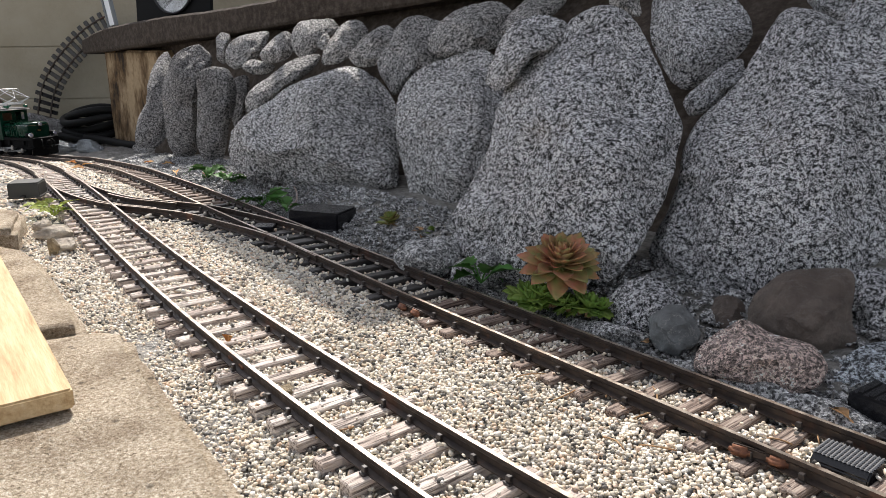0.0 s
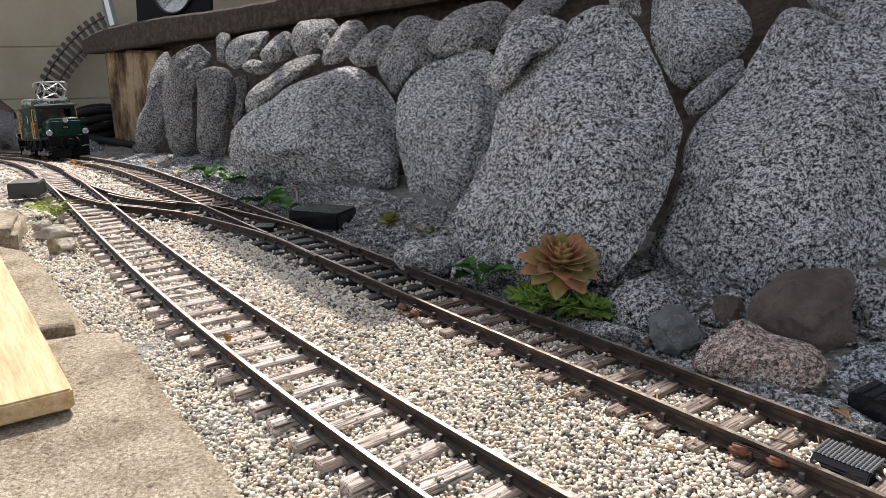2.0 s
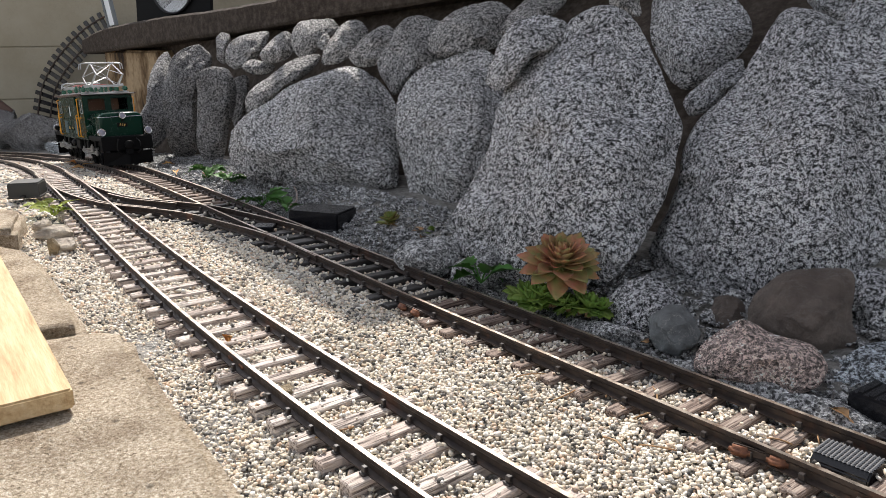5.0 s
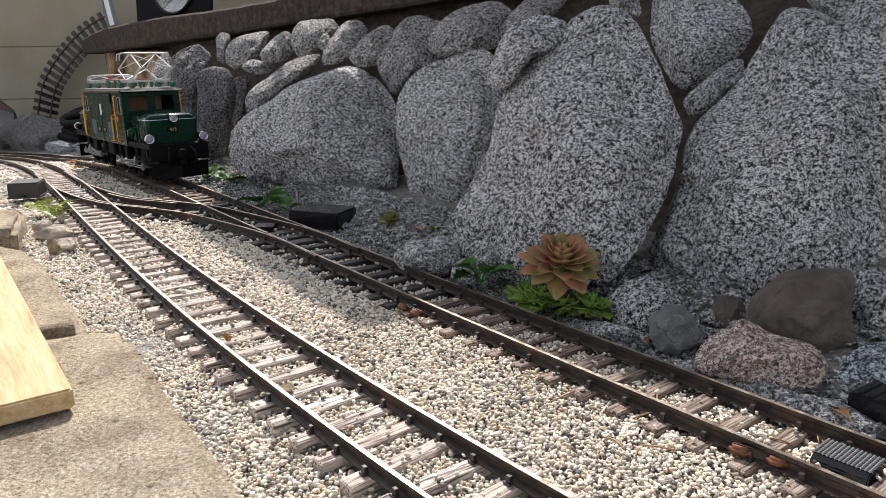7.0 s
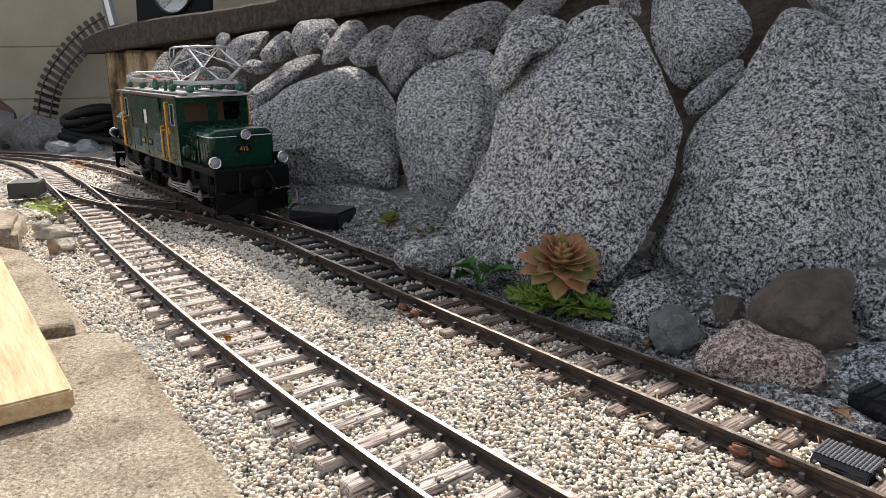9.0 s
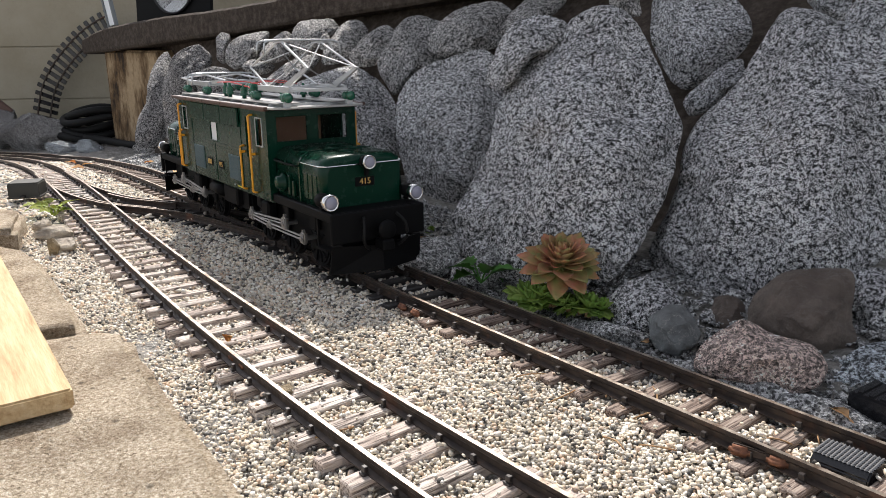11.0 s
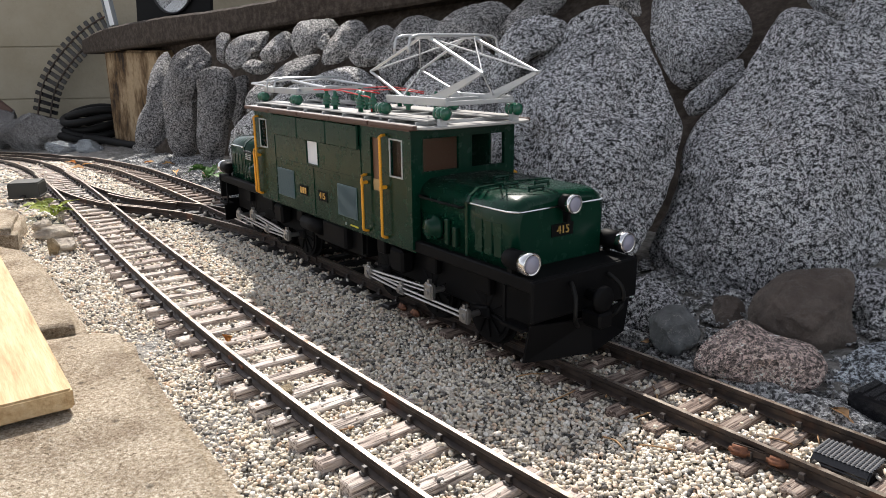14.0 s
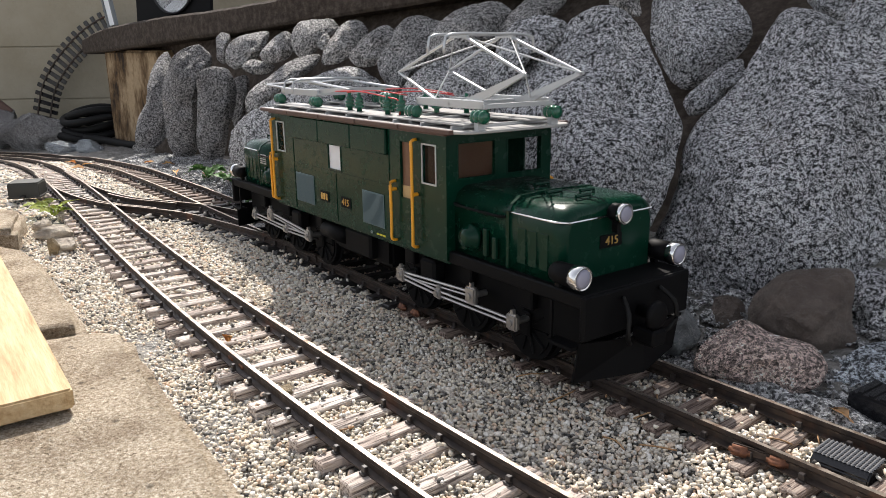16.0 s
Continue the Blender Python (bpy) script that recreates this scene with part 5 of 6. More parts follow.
        for t, sc, dz in nose:
            x = h0 + (h1 - h0) * t
            rings.append([bm.verts.new((e * x, y * sc, z - (dz if z > 0.07 else 0))) for y, z in out])
        for s, t in zip(rings, rings[1:]):
            for k in range(len(out) - 1):
                bm.faces.new((s[k], s[k + 1], t[k + 1], t[k]))
            bm.faces.new((s[-1], s[0], t[0], t[-1]))
        bm.faces.new(rings[0])
        bm.faces.new(rings[-1])
        bmesh.ops.recalc_face_normals(bm, faces=bm.faces[:])
        hd = part("hood", bm, M_GREEN, loco, "", True)
        hd.data.polygons.foreach_set("use_smooth", [len(p.vertices) == 4 for p in hd.data.polygons])
        for s in (-1, 1):
            pts = [(e * 0.1950, s * (hw + 0.0006), 0.0963), (e * (h1 - 0.012), s * (hw + 0.0006), 0.0963), (e * (h1 - 0.004), s * (hw - 0.0008), 0.0963), (e * (h1 + 0.0002), s * (hw - 0.0045), 0.0963)]
            part("rim_strip", tube(spline(pts, 0.004), 0.0007, 6), M_CHROME, hd, "bright rim strip", True)
            part("hood_handrail", tube(spline([(e * 0.1430, s * hw, 0.0935), (e * 0.1445, s * (hw + 0.003), 0.0930), (e * 0.1880, s * (hw + 0.003), 0.0925), (e * 0.1900, s * hw, 0.0925)], 0.006), 0.0010, 6), M_UNDER, hd, "black handrail", True)
            # strap over the hood
            for i, (a, b) in enumerate(((0.0975, 0.0600),)):
                part("side_strap", box(*sorted((e * 0.1925, e * 0.1950)), *sorted((s * hw, s * (hw + 0.0008))), 0.060, 0.0965), M_GREEN, hd)
            for k in range(3):
                x = 0.2025 + k * 0.0095
                part("side_panel", box(*sorted((e * x, e * (x + 0.0072))), *sorted((s * (hw - 0.0002), s * (hw + 0.0006))), 0.066, 0.088, 0.0003), M_GREEN, hd)
            part("air_pump", lathe([(0.0088, 0), (0.0088, 0.004), (0.0060, 0.0052), (0.0060, 0.0085), (0.0022, 0.0092)], pose(e * 0.1600, s * hw, 0.0740, 90 if s < 0 else -90), 18), M_GREEN, hd, "green round pump cover", True)
            for k, x in enumerate((0.150, 0.172, 0.181)):
                part("fitting", box(*sorted((e * x, e * (x + 0.004))), *sorted((s * hw, s * (hw + 0.003))), 0.064, 0.078 + 0.004 * (k % 2), 0.0006), M_GREEN, hd)
            for k in range(5 if e < 0 else 0):
                for q in range(2):
                    x = 0.176 + q * 0.0085
                    part("louvre", box(*sorted((e * x, e * (x + 0.0062))), *sorted((s * hw, s * (hw + 0.0006))), 0.0840 + k * 0.0021, 0.0851 + k * 0.0021), M_SILVER, hd)
        part("front_strip", tube([(e * (h1 + 0.0004), -0.0352, 0.0963), (e * (h1 + 0.0004), 0.0352, 0.0963)], 0.0007, 6), M_CHROME, hd, "bright rim strip")
        b2 = None
        for (y0, z0), (y1, z1) in zip(out[1:-2], out[2:-1]):
            b2 = merge(b2, prism([(y0, z0), (y1, z1), (y1 * 1.006, z1 + 0.0008), (y0 * 1.012, z0 + 0.0008)], *sorted((e * 0.1925, e * 0.1950))))
        part("top_strap", b2, M_GREEN, hd)
        for x, y in ((0.206, -0.014), (0.214, 0.006), (0.226, -0.010), (0.180, 0.0)):
            pts = [(e * x, y - 0.006, 0.1048), (e * x, y - 0.006, 0.1072), (e * x, y + 0.006, 0.1072), (e * x, y + 0.006, 0.1048)]
            part("grab_iron", tube(pts, 0.0011, 6), M_GREEN, hd)
        # number and lamps
        pl = part("number_plate", box(*sorted((e * (h1 - 0.0004), e * (h1 + 0.0008))), -0.0095, 0.0095, 0.0770, 0.0850, 0.0003), M_UNDER, hd)
        writing("lettering", "415", 0.0074, M_BRASS, pl, pose(e * (h1 + 0.0010), 0, 0.0810, 90, 0, 90 * e))

        def lamp(y, z, r, x0, x1):
            rot = pose(e * x0, y, z, 0, 90 * e, 0)
            L = x1 - x0
            lp = part("headlight", lathe([(r * 0.72, 0), (r * 0.9, L * 0.12), (r * 0.93, L * 0.72)], rot, 20), M_UNDER, loco, "black drum headlight", True)
            part("lamp_ring", lathe([(r * 0.93, L * 0.70), (r * 1.02, L * 0.72), (r * 1.04, L * 0.98), (r * 0.93, L), (r * 0.86, L * 0.985)], rot, 24), M_CHROME, lp, "chrome lamp ring", True)
            part("lens", lathe([(r * 0.88, L * 0.97), (r * 0.6, L * 1.03), (r * 0.02, L * 1.06)], rot, 20), M_LENS, lp, "pale glass lens", True)
            part("lamp_foot", box(*sorted((e * (x0 + 0.002), e * (x0 + 0.006))), y - 0.0015, y + 0.0015, z - r - 0.006, z - r * 0.6), M_UNDER, lp)
            return lp

        lamp(-0.0420, 0.0690, 0.0070, 0.2360, 0.2590)
        lamp(0.0420, 0.0690, 0.0070, 0.2360, 0.2590)
        lamp(0.0, 0.0985, 0.0060, 0.2400, 0.2510)
        # truck frame, beam, plough
        fr = part("truck_frame", box(*sorted((e * 0.135, e * 0.262)), -0.0450, 0.0450, 0.0520, 0.0605, 0.001), M_UNDER, loco, "matt black running board")
        part("frame_side", box(*sorted((e * 0.060, e * 0.250)), -0.0300, 0.0300, 0.022, 0.0515, 0.001), M_UNDER, fr)
        part("buffer_beam", box(*sorted((e * 0.2600, e * 0.2640)), -0.0460, 0.0460, 0.034, 0.0600, 0.001), M_UNDER, fr)
        part("coupler", box(*sorted((e * 0.264, e * 0.280)), -0.006, 0.006, 0.026, 0.036, 0.0015), M_UNDER, fr)
        bf = lathe([(0.0035, 0), (0.0035, 0.010), (0.0085, 0.011), (0.0085, 0.0135), (0.006, 0.0145)], pose(e * 0.264, 0, 0.0440, 0, 90 * e, 0), 18)
        part("buffer", bf, M_UNDER, fr, "", True)
        for s in (-1, 1):
            pg = bmesh.new()
            vs = [pg.verts.new(v) for v in ((e * 0.268, 0, 0.0290), (e * 0.260, s * 0.0440, 0.0320), (e * 0.256, s * 0.0450, 0.0070), (e * 0.270, 0, 0.0070))]
            pg.faces.new(vs)
            sol = bmesh.ops.extrude_face_region(pg, geom=pg.faces[:])
            for v in sol["geom"]:
                if isinstance(v, bmesh.types.BMVert):
                    v.co.x -= e * 0.0015
            bmesh.ops.recalc_face_normals(pg, faces=pg.faces[:])
            part("plough", pg, M_UNDER, fr, "black rail plough")
            pts = spline([(e * 0.265, s * 0.016, 0.055), (e * 0.273, s * 0.020, 0.048), (e * 0.274, s * 0.021, 0.035), (e * 0.270, s * 0.014, 0.028)], 0.004)
            part("brake_hose", tube(pts, 0.0014, 8), M_HOSE, fr, "", True)
            part("step", box(*sorted((e * 0.238, e * 0.258)), *sorted((s * 0.040, s * 0.049)), 0.028, 0.030), M_UNDER, fr)
            part("step_hanger", box(*sorted((e * 0.238, e * 0.240)), *sorted((s * 0.0455, s * 0.047)), 0.029, 0.053), M_UNDER, fr)
            part("sand_box", box(*sorted((e * 0.100, e * 0.118)), *sorted((s * 0.032, s * 0.043)), 0.030, 0.048, 0.002), M_UNDER, fr)
            for x in (0.075, 0.145, 0.205):
                part("axle_box", box(*sorted((e * (x - 0.006), e * (x + 0.006))), *sorted((s * 0.0295, s * 0.0355)), 0.036, 0.0515, 0.001), M_UNDER, fr)
        return fr

    for e in (1, -1):
        hood(e)
    part("belly_tank", box(-0.045, 0.050, -0.036, 0.036, 0.026, 0.0505, 0.003, 2), M_UNDER, loco)
    part("battery_box", box(-0.012, 0.030, -0.043, 0.043, 0.030, 0.0505, 0.002), M_UNDER, loco)
    for s in (-1, 1):
        part("air_tank", cyl((-0.05, s * 0.040, 0.041), (-0.015, s * 0.040, 0.041), 0.007, 14), M_UNDER, loco, "", True)
    return loco


loco = locomotive()
WHEEL_R, CRANK = 0.0215, 0.0072
WHEELS, RODS = [], []


def wheel_set(x):
    bm = None
    for s in (-1, 1):
        bm = merge(bm, lathe([(0.004, 0.0), (0.0185, 0.0), (0.0185, 0.001), (WHEEL_R, 0.001), (WHEEL_R, 0.0055), (WHEEL_R + 0.0022, 0.0062), (WHEEL_R + 0.0022, 0.0072), (0.004, 0.0072)], pose(0, s * 0.0290, 0, 90 * s, 0, 0), 28))
    bm = cyl((0, -0.03, 0), (0, 0.03, 0), 0.003, 8, None, bm)
    w = part("wheel_set", bm, M_UNDER, loco, "black spoked driving wheels on an axle")
    w.matrix_basis = pose(x, 0, WHEEL_R + 0.0002)
    for s in (-1, 1):
        b = box(-0.004, 0.004, *sorted((s * 0.0295, s * 0.0330)), -0.005, CRANK + 0.004, 0.001)
        part("crank", b, M_UNDER, w)
        for k in range(10):
            a = k * math.tau / 10
            part("spoke", cyl((0.005 * math.cos(a), s * 0.0296, 0.005 * math.sin(a)), (0.0175 * math.cos(a), s * 0.0296, 0.0175 * math.sin(a)), 0.0010, 5), M_UNDER, w)
    WHEELS.append((w, x))


def rod_set(e, s):
    """Coupling rods of one side of one truck, cast with knuckles, swinging with the cranks."""
    y = s * 0.0445
    bm = None
    ends = [(0.078, 0.0), (0.126, -0.0015), (0.204, 0.0)]
    r = part("coupling_rod", box(-0.0001, 0.0001, -0.0001, 0.0001, -0.0001, 0.0001), M_ROD, loco, "bare steel coupling rod")
    for (a, za), (b, zb) in zip(ends, ends[1:]):
        for dz in (-0.0016, 0.0016):
            bm = cyl((e * a, y, za + dz), (e * b, y, zb + dz), 0.00095, 8, None, bm)
    part("rod_bar", bm, M_ROD, r)
    part("upper_rod", cyl((e * 0.078, y - s * 0.001, 0.003), (e * 0.163, y - s * 0.001, 0.0085), 0.0011, 8), M_ROD, r)
    part("upper_rod", cyl((e * 0.078, y - s * 0.001, 0.000), (e * 0.163, y - s * 0.001, 0.0055), 0.0008, 8), M_ROD, r)
    for a, za, k in ((0.078, 0.001, 1.0), (0.126, -0.0015, 0.75), (0.204, 0.0, 1.0), (0.163, 0.0065, 1.1)):
        hub = part("rod_bearing", box(e * a - 0.0048 * k, e * a + 0.0048 * k, y - 0.0022, y + 0.0022, za - 0.0050 * k, za + 0.0058 * k, 0.0012, 2), M_ROD, r, "cast steel rod bearing")
        part("oil_cup", box(e * a - 0.0012, e * a + 0.0012, y - 0.0012, y + 0.0012, za + 0.0055 * k, za + 0.0082 * k), M_ROD, hub)
        part("pin", cyl((e * a, y - s * 0.012, za), (e * a, y + s * 0.0035, za), 0.0022, 10), M_ROD, hub)
    RODS.append(r)


for e in (1, -1):
    for x in (0.078, 0.140, 0.202):
        wheel_set(e * x)
    for s in (-1, 1):
        rod_set(e, s)


# ---- plants ----
def leaf(bm, base, direction, up, length, width, thick, curl=0.25, segs=6):
    """A fleshy, pointed, cupped leaf."""
    d, u = Vector(direction).normalized(), Vector(up)
    side = d.cross(u).normalized()
    u = side.cross(d).normalized()
    b = bmesh.new()
    rows = []
    for i in range(segs + 1):
        t = i / segs
        w = width * (0.35 + 1.3 * t) * (1 - t) ** 0.45 if t > 0.5 else width * (0.42 + 0.6 * math.sin(t * math.pi))
        w = width * max(0.03, (0.45 + 0.75 * math.sin(min(1, t / 0.62) * math.pi / 2)) * (1 - max(0, (t - 0.55) / 0.45) ** 1.8)) * 0.5
        c = Vector(base) + d * length * t + u * length * curl * t * t
        th = thick * (1 - t * 0.8)
        rows.append([b.verts.new(c - side * w + u * w * 0.35), b.verts.new(c + u * -0.02 * w), b.verts.new(c + side * w + u * w * 0.35), b.verts.new(c - u * th)])
    for r, q in zip(rows, rows[1:]):
        for k in range(4):
            b.faces.new((r[k], r[(k + 1) % 4], q[(k + 1) % 4], q[k]))
    b.faces.new(rows[0])
    b.faces.new(rows[-1][::-1])
    bmesh.ops.recalc_face_normals(b, faces=b.faces[:])
    return merge(bm, b)


def rosette(name, label, m, size, rings, material, stem=0.0, seed=0, open_=1.0, wide=0.36):
    root = thing(name, label, "succulent", m=m)
    rng = random.Random(seed)
    if stem:
        part("stem", cyl((0, 0, 0), (0, 0, stem), size * 0.16, 8), M_DEAD, root)
    for r in range(rings):
        t = r / max(1, rings - 1)
        count = int(5 + 6 * (1 - t))
        for k in range(count):
            a = k * math.tau / count + r * 0.8 + rng.uniform(-0.12, 0.12)
            el = radians((-12 + 92 * t ** 0.85) * open_ + rng.uniform(-6, 6))
            L = size * (1.0 - 0.58 * t) * rng.uniform(0.88, 1.1)
            d = (math.cos(a) * math.cos(el), math.sin(a) * math.cos(el), math.sin(el))
            up = (-math.cos(a) * math.sin(el), -math.sin(a) * math.sin(el), math.cos(el))
            base = (math.cos(a) * size * 0.06, math.sin(a) * size * 0.06, stem + size * 0.5 * t * 0.7)
            part("leaf", leaf(None, base, d, up, L, L * wide * 1.25, L * 0.10, 0.16), material, root, smooth=True)
    return root


rosette("houseleek", "large houseleek rosette flushed red and green", pose(0.0900, 0.554, 0.012, 24, 2, 0), 0.0310, 8, M_SEMP, 0.020, 3, 1.02, 0.35)
rng = random.Random(8)
for k in range(11):
    x, y = 0.064 + 0.0052 * k + rng.uniform(-0.003, 0.003), 0.556 - 0.0026 * k + rng.uniform(-0.008, 0.006)
    rosette("young_houseleek", "small green houseleek offset under the large one", pose(x, y, -0.006 + rng.uniform(0, 0.004), 20 + rng.uniform(-15, 15), rng.uniform(-15, 15), rng.uniform(0, 360)), rng.uniform(0.011, 0.0165), 4, M_SEMPG, 0.006, 20 + k, 1.1, 0.42)
rosette("houseleek", "compact green houseleek with brownish tips", pose(-0.061, 0.838, float(fall(0.83)) - 0.006), 0.0160, 5, M_SEMPB, 0.006, 5, 1.05, 0.42)
rosette("houseleek", "tiny green houseleek among stones", pose(-0.012, 0.79, float(fall(0.8)) - 0.004), 0.008, 4, M_SEMPG, 0.003, 6, 1.05, 0.42)


def broad_leaf(length, width, seed, material, lobes=4):
    """A lobed blade with a midrib fold."""
    rng = random.Random(seed)
    b = bmesh.new()
    n2 = 14
    rows = []
    for i in range(n2 + 1):
        t = i / n2
        w = width / 2 * math.sin(min(1.0, t * 1.15 + 0.08) * math.pi) ** 0.7 * (1 + 0.22 * math.sin(t * lobes * math.tau + seed))
        w = max(w, 0.0006)
        z = length * (0.25 * t - 0.45 * t * t)
        j = rng.uniform(-0.05, 0.05) * width
        rows.append([b.verts.new((length * t, -w, z + w * 0.35 + j)), b.verts.new((length * t, -w * 0.5, z + w * 0.22)), b.verts.new((length * t, 0, z)), b.verts.new((length * t, w * 0.5, z + w * 0.22)), b.verts.new((length * t, w, z + w * 0.35 - j))])
    for r, q in zip(rows, rows[1:]):
        for k in range(4):
            b.faces.new((r[k], r[k + 1], q[k + 1], q[k]))
    bmesh.ops.solidify(b, geom=b.faces[:], thickness=0.0004)
    return b


def weed(label, m, leaves, material, size, seed):
    root = thing("weed", label, "weed", "weeds", m=m)
    rng = random.Random(seed)
    for k in range(leaves):
        a = k * math.tau / leaves + rng.uniform(-0.4, 0.4)
        L = size * rng.uniform(0.7, 1.15)
        p = part("leaf", broad_leaf(L, L * rng.uniform(0.5, 0.7), seed * 10 + k, material), material, root, smooth=True)
        h = rng.uniform(0.1, 0.5) * size
        p.matrix_basis = pose(0.2 * size * math.cos(a), 0.2 * size * math.sin(a), h, rng.uniform(-25, 25), rng.uniform(-35, 5), math.degrees(a))
        part("stalk", cyl((0, 0, 0), (0.2 * size * math.cos(a), 0.2 * size * math.sin(a), h), 0.0007, 5), material, root)
    return root


weed("green broad-leaved weed beside the rail", pose(0.033, 0.612, -0.004), 6, M_WEED, 0.038, 1)
weed("green broad-leaved weed beside the rail", pose(0.053, 0.636, -0.010), 4, M_WEED, 0.022, 2)
weed("leafy green weed at the boulder's foot", pose(-0.245, 0.985, float(fall(0.98)) - 0.008), 6, M_WEED, 0.036, 3)
weed("leafy green weed at the boulder's foot", pose(-0.205, 0.945, float(fall(0.94)) - 0.008), 4, M_WEED, 0.030, 4)
weed("low dark green weed with pale stalks", pose(-0.40, 1.245, float(fall(1.24)) - 0.008), 9, M_WEED, 0.032, 5)
weed("low dark green weed with pale stalks", pose(-0.345, 1.185, float(fall(1.18)) - 0.008), 7, M_WEED, 0.026, 6)
weed("small yellow-green weed beside the curved track", pose(-0.505, 0.935, float(fall(0.93)) - 0.008), 7, M_LIME, 0.030, 7)
weed("small yellow-green weed beside the curved track", pose(-0.535, 0.965, float(fall(0.96)) - 0.008), 6, M_LIME, 0.024, 8)


def dry_leaf(label, x, y, z, size, material, seed):
    size *= 0.75
    b = broad_leaf(size, size * 0.55, seed, material, 2)
    rng = random.Random(seed)
    ob = mesh_ob("dry_leaf", b, material, True)
    ob.matrix_basis = pose(x, y, z, rng.uniform(-30, 30), rng.uniform(-25, 10), rng.uniform(0, 360))
    tagged(ob, label, "leaf", "fallen leaves")


for x, y, s, m, l in ((-0.80, 1.60, 0.035, M_ORANGE, "orange dry leaf on the track"), (-0.70, 1.43, 0.035, M_ORANGE, "orange dry leaf on the ballast"), (-0.74, 1.50, 0.03, M_ORANGE, "orange dry leaf on the ballast"), (-0.49, 1.34, 0.03, M_ORANGE, "orange dry leaf by the rail"), (-0.035, 0.80, 0.026, M_DEAD, "pale curled dry leaf"), (-0.022, 0.765, 0.022, M_DEAD, "pale curled dry leaf"), (0.000, 0.700, 0.022, M_DEAD, "brown curled dry leaf"), (0.010, 0.672, 0.018, M_DEAD, "brown curled dry leaf"), (0.105, 0.555, 0.014, M_DEAD, "small brown dry leaf"), (0.174, 0.485, 0.024, M_DEAD, "upright brown dry leaf"), (0.140, 0.470, 0.013, M_DEAD, "pale dry leaf by stones"), (0.215, 0.372, 0.02, M_DEAD, "brown dry leaf by the rail"), (-0.152, 0.482, 0.016, M_ORANGE, "orange-brown dry leaf on the ballast"), (-0.42, 1.29, 0.03, M_DEAD, "brown dry leaf on bare earth"), (-0.55, 1.5, 0.035, M_ORANGE, "orange dry leaf beside the rail"), (-0.64, 1.62, 0.04, M_ORANGE, "orange dry leaf beside the rail"), (-0.10, 0.955, 0.025, M_DEAD, "brown dry leaf on bare earth")):
    dry_leaf(l, x, y, float(fall(y)) - 0.004, s, m, int(abs(x * 1000 + y * 777)))

rng = random.Random(5)
NEEDLES = [(0.115, 0.375, 20), (0.145, 0.352, -30), (0.20, 0.352, 60), (0.175, 0.345, -35), (0.10, 0.41, 70), (0.07, 0.40, 40), (0.11, 0.34, -20), (0.055, 0.43, 10), (0.19, 0.36, -70), (0.088, 0.345, -60), (-0.06, 0.36, 30), (0.125, 0.40, 80)]
for x, y, a in NEEDLES:
    L = rng.uniform(0.012, 0.026)
    pts = spline([(-L / 2, 0, 0), (0, rng.uniform(-0.002, 0.002), 0.001), (L / 2, 0, 0)], 0.004)
    ob = mesh_ob("dry_stalk", tube(pts, 0.0005, 5), M_DEAD, True)
    ob.matrix_basis = pose(x, y, -0.0085, 0, 0, a)
    tagged(ob, "thin reddish dry stalk on the ballast", "stalk", "dry stalks")
for pts in ([(-0.601, 1.812, -0.049), (-0.481, 1.524, -0.022), (-0.398, 1.317, -0.008), (-0.343, 1.169, -0.004)], [(-0.200, 0.926, 0.003), (-0.195, 0.962, 0.003), (-0.208, 1.032, 0.003), (-0.222, 1.085, 0.002)]):
    ob = mesh_ob("twig", tube(spline(pts, 0.006), 0.0011, 6), M_TWIG, True)
    tagged(ob, "pale bare bent twig on the earth", "twig", "dry stalks")
for x, y in ((-0.0965, 0.4105), (0.1300, 0.3720)):
    ob = mesh_ob("washer", lathe([(0.0016, 0), (0.0042, 0), (0.0044, 0.0016), (0.0040, 0.003), (0.0018, 0.0024)], None, 16), M_OCHRE, True)
    ob.matrix_basis = pose(x, y, -0.0085, 8, 4, 0)
    tagged(ob, "small round grey fixing screw between sleepers", "screw")


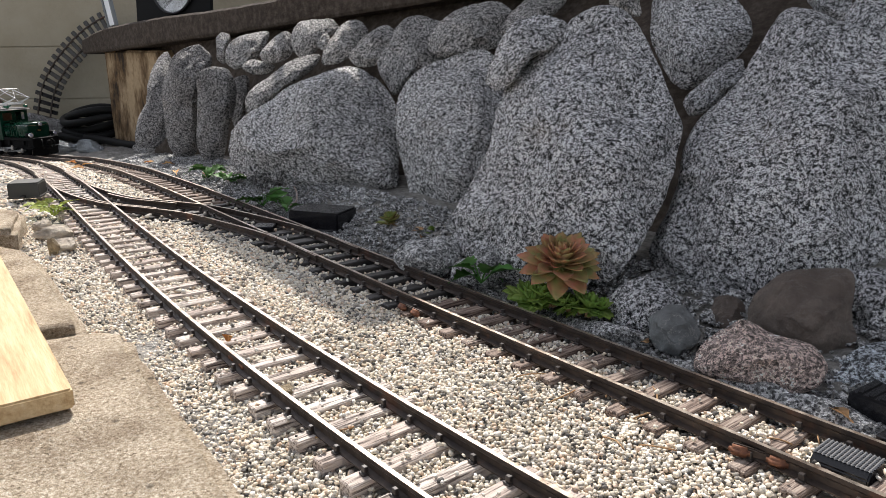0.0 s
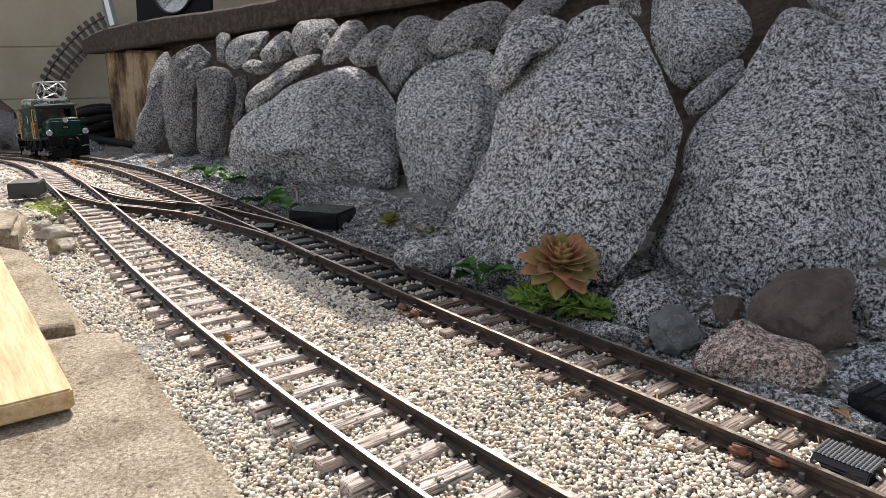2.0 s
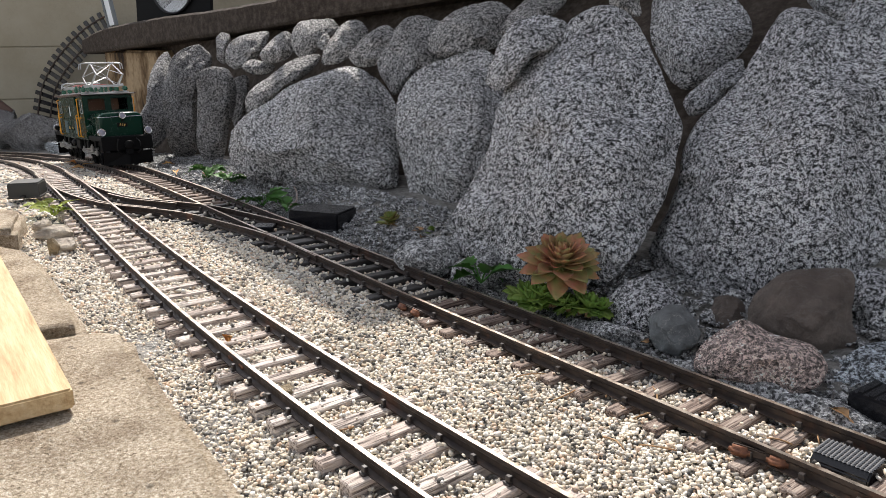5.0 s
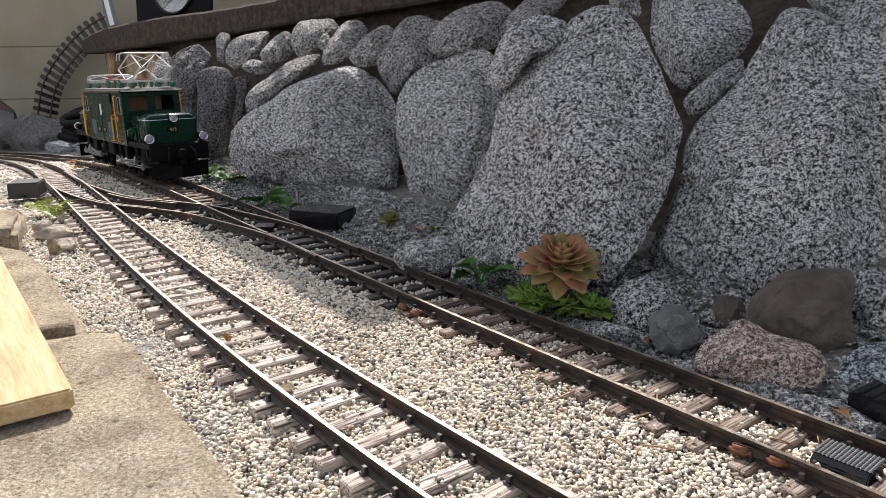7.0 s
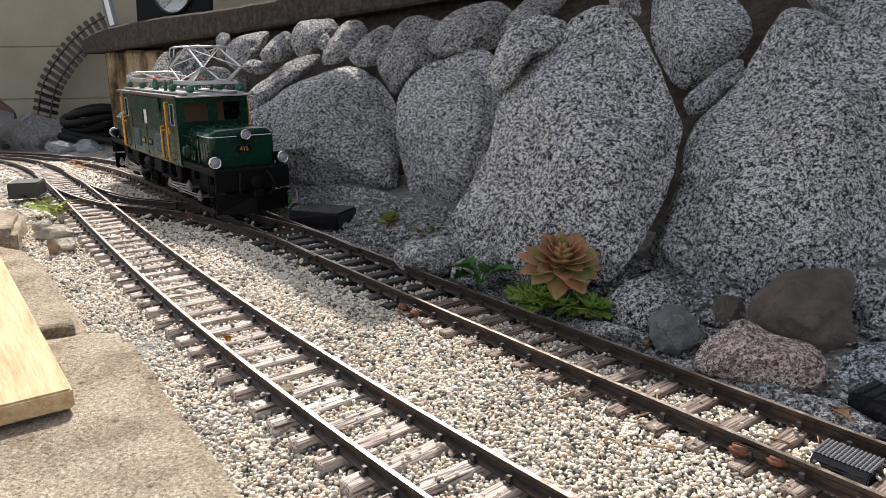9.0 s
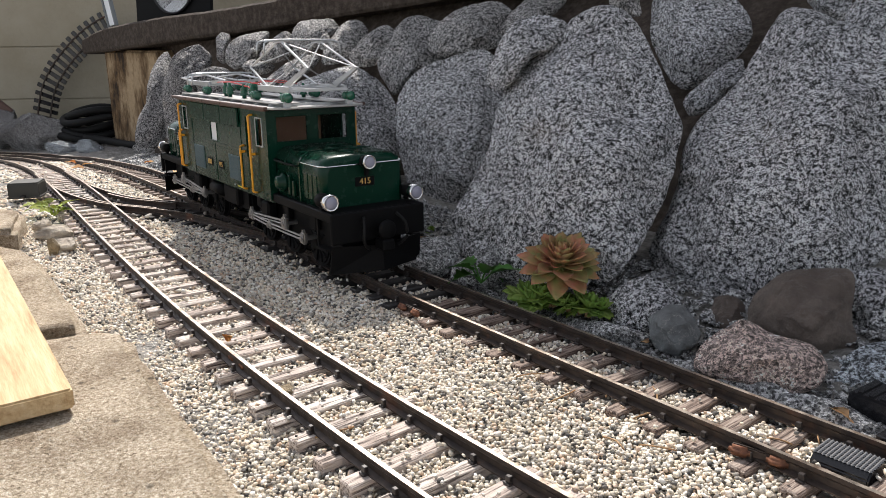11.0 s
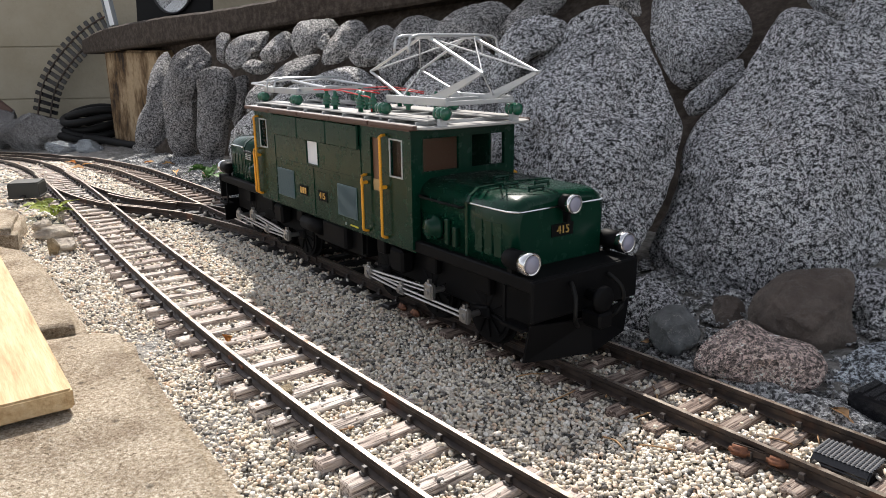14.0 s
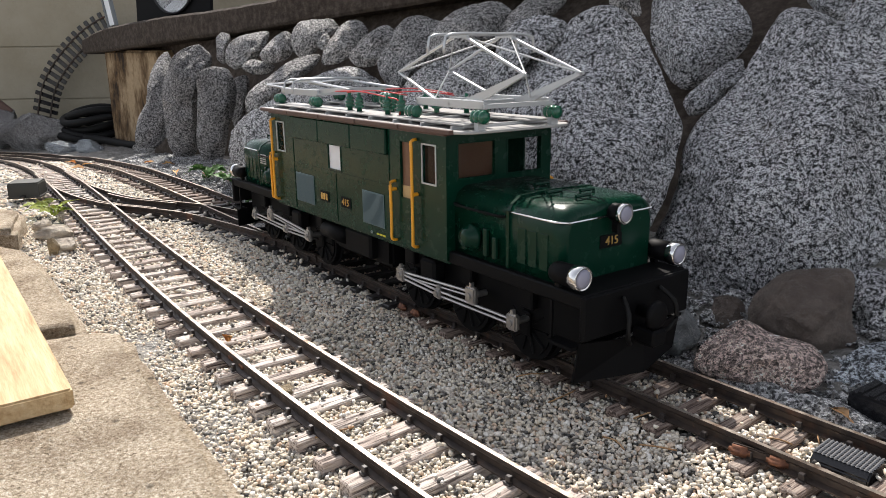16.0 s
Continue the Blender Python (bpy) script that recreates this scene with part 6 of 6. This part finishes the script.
# ---- motion ----
PATH_S = [-2.262, -2.0145, -1.812, -1.4975, -0.914, -0.5755, -0.211, -0.084, 0.0]
PATH = [(-1.4399, 2.35, -0.0984, -23.1, 0.0), (-1.2217, 2.2326, -0.0947, -48.2, 4.1), (-1.0964, 2.0735, -0.0789, -52.7, 5.0), (-0.9065, 1.8233, -0.0486, -55.05, 4.1), (-0.5626, 1.3558, -0.0066, -53.1, 1.5), (-0.3726, 1.0756, 0.0007, -54.5, 0.2), (-0.1638, 0.776, 0.0021, -55.2, 0.0), (-0.0875, 0.6745, 0.001, -54.7, 0.0), (-0.0352, 0.6088, 0.0004, -54.1, 0.0)]
TIMES = [0, 1, 2, 3.5, 4, 6.5, 7, 7.5, 8, 8.5, 9, 11.5, 12, 12.5, 13, 13.5, 14, 14.5, 15, 15.5, 16]
GONE = [-2.262, -2.0145, -1.812, -1.4975, -1.395, -0.9975, -0.914, -0.828, -0.7445, -0.6586, -0.5755, -0.211, -0.1607, -0.1178, -0.084, -0.0566, -0.0374, -0.0228, -0.011, -0.0027, 0.0]


def glide(xs, ys, x):
    """Smooth curve through the knots."""
    xs, ys = np.array(xs, float), np.array(ys, float)
    m = np.gradient(ys, xs)
    i = int(np.clip(np.searchsorted(xs, x) - 1, 0, len(xs) - 2))
    h = xs[i + 1] - xs[i]
    t = (x - xs[i]) / h
    return (2 * t ** 3 - 3 * t * t + 1) * ys[i] + (t ** 3 - 2 * t * t + t) * h * m[i] + (-2 * t ** 3 + 3 * t * t) * ys[i + 1] + (t ** 3 - t * t) * h * m[i + 1]


def motions():
    rows, turns = [], []
    for k in range(161):
        t = k / 10
        s = float(glide(TIMES, GONE, t))
        x, y, z, a, p = (float(glide(PATH_S, [q[j] for q in PATH], s)) for j in range(5))
        rows.append((t, pose(x, y, z, 0, -p, a) @ pose(-0.010, 0, 0)))
        turns.append((t, s / WHEEL_R))
    walk(loco, rows)
    for w, x in WHEELS:
        walk(w, [(t, pose(x, 0, WHEEL_R + 0.0002, 0, math.degrees(a), 0)) for t, a in turns])
    for r in RODS:
        walk(r, [(t, pose(CRANK * math.sin(a), 0, WHEEL_R + CRANK * math.cos(a))) for t, a in turns])


motions()
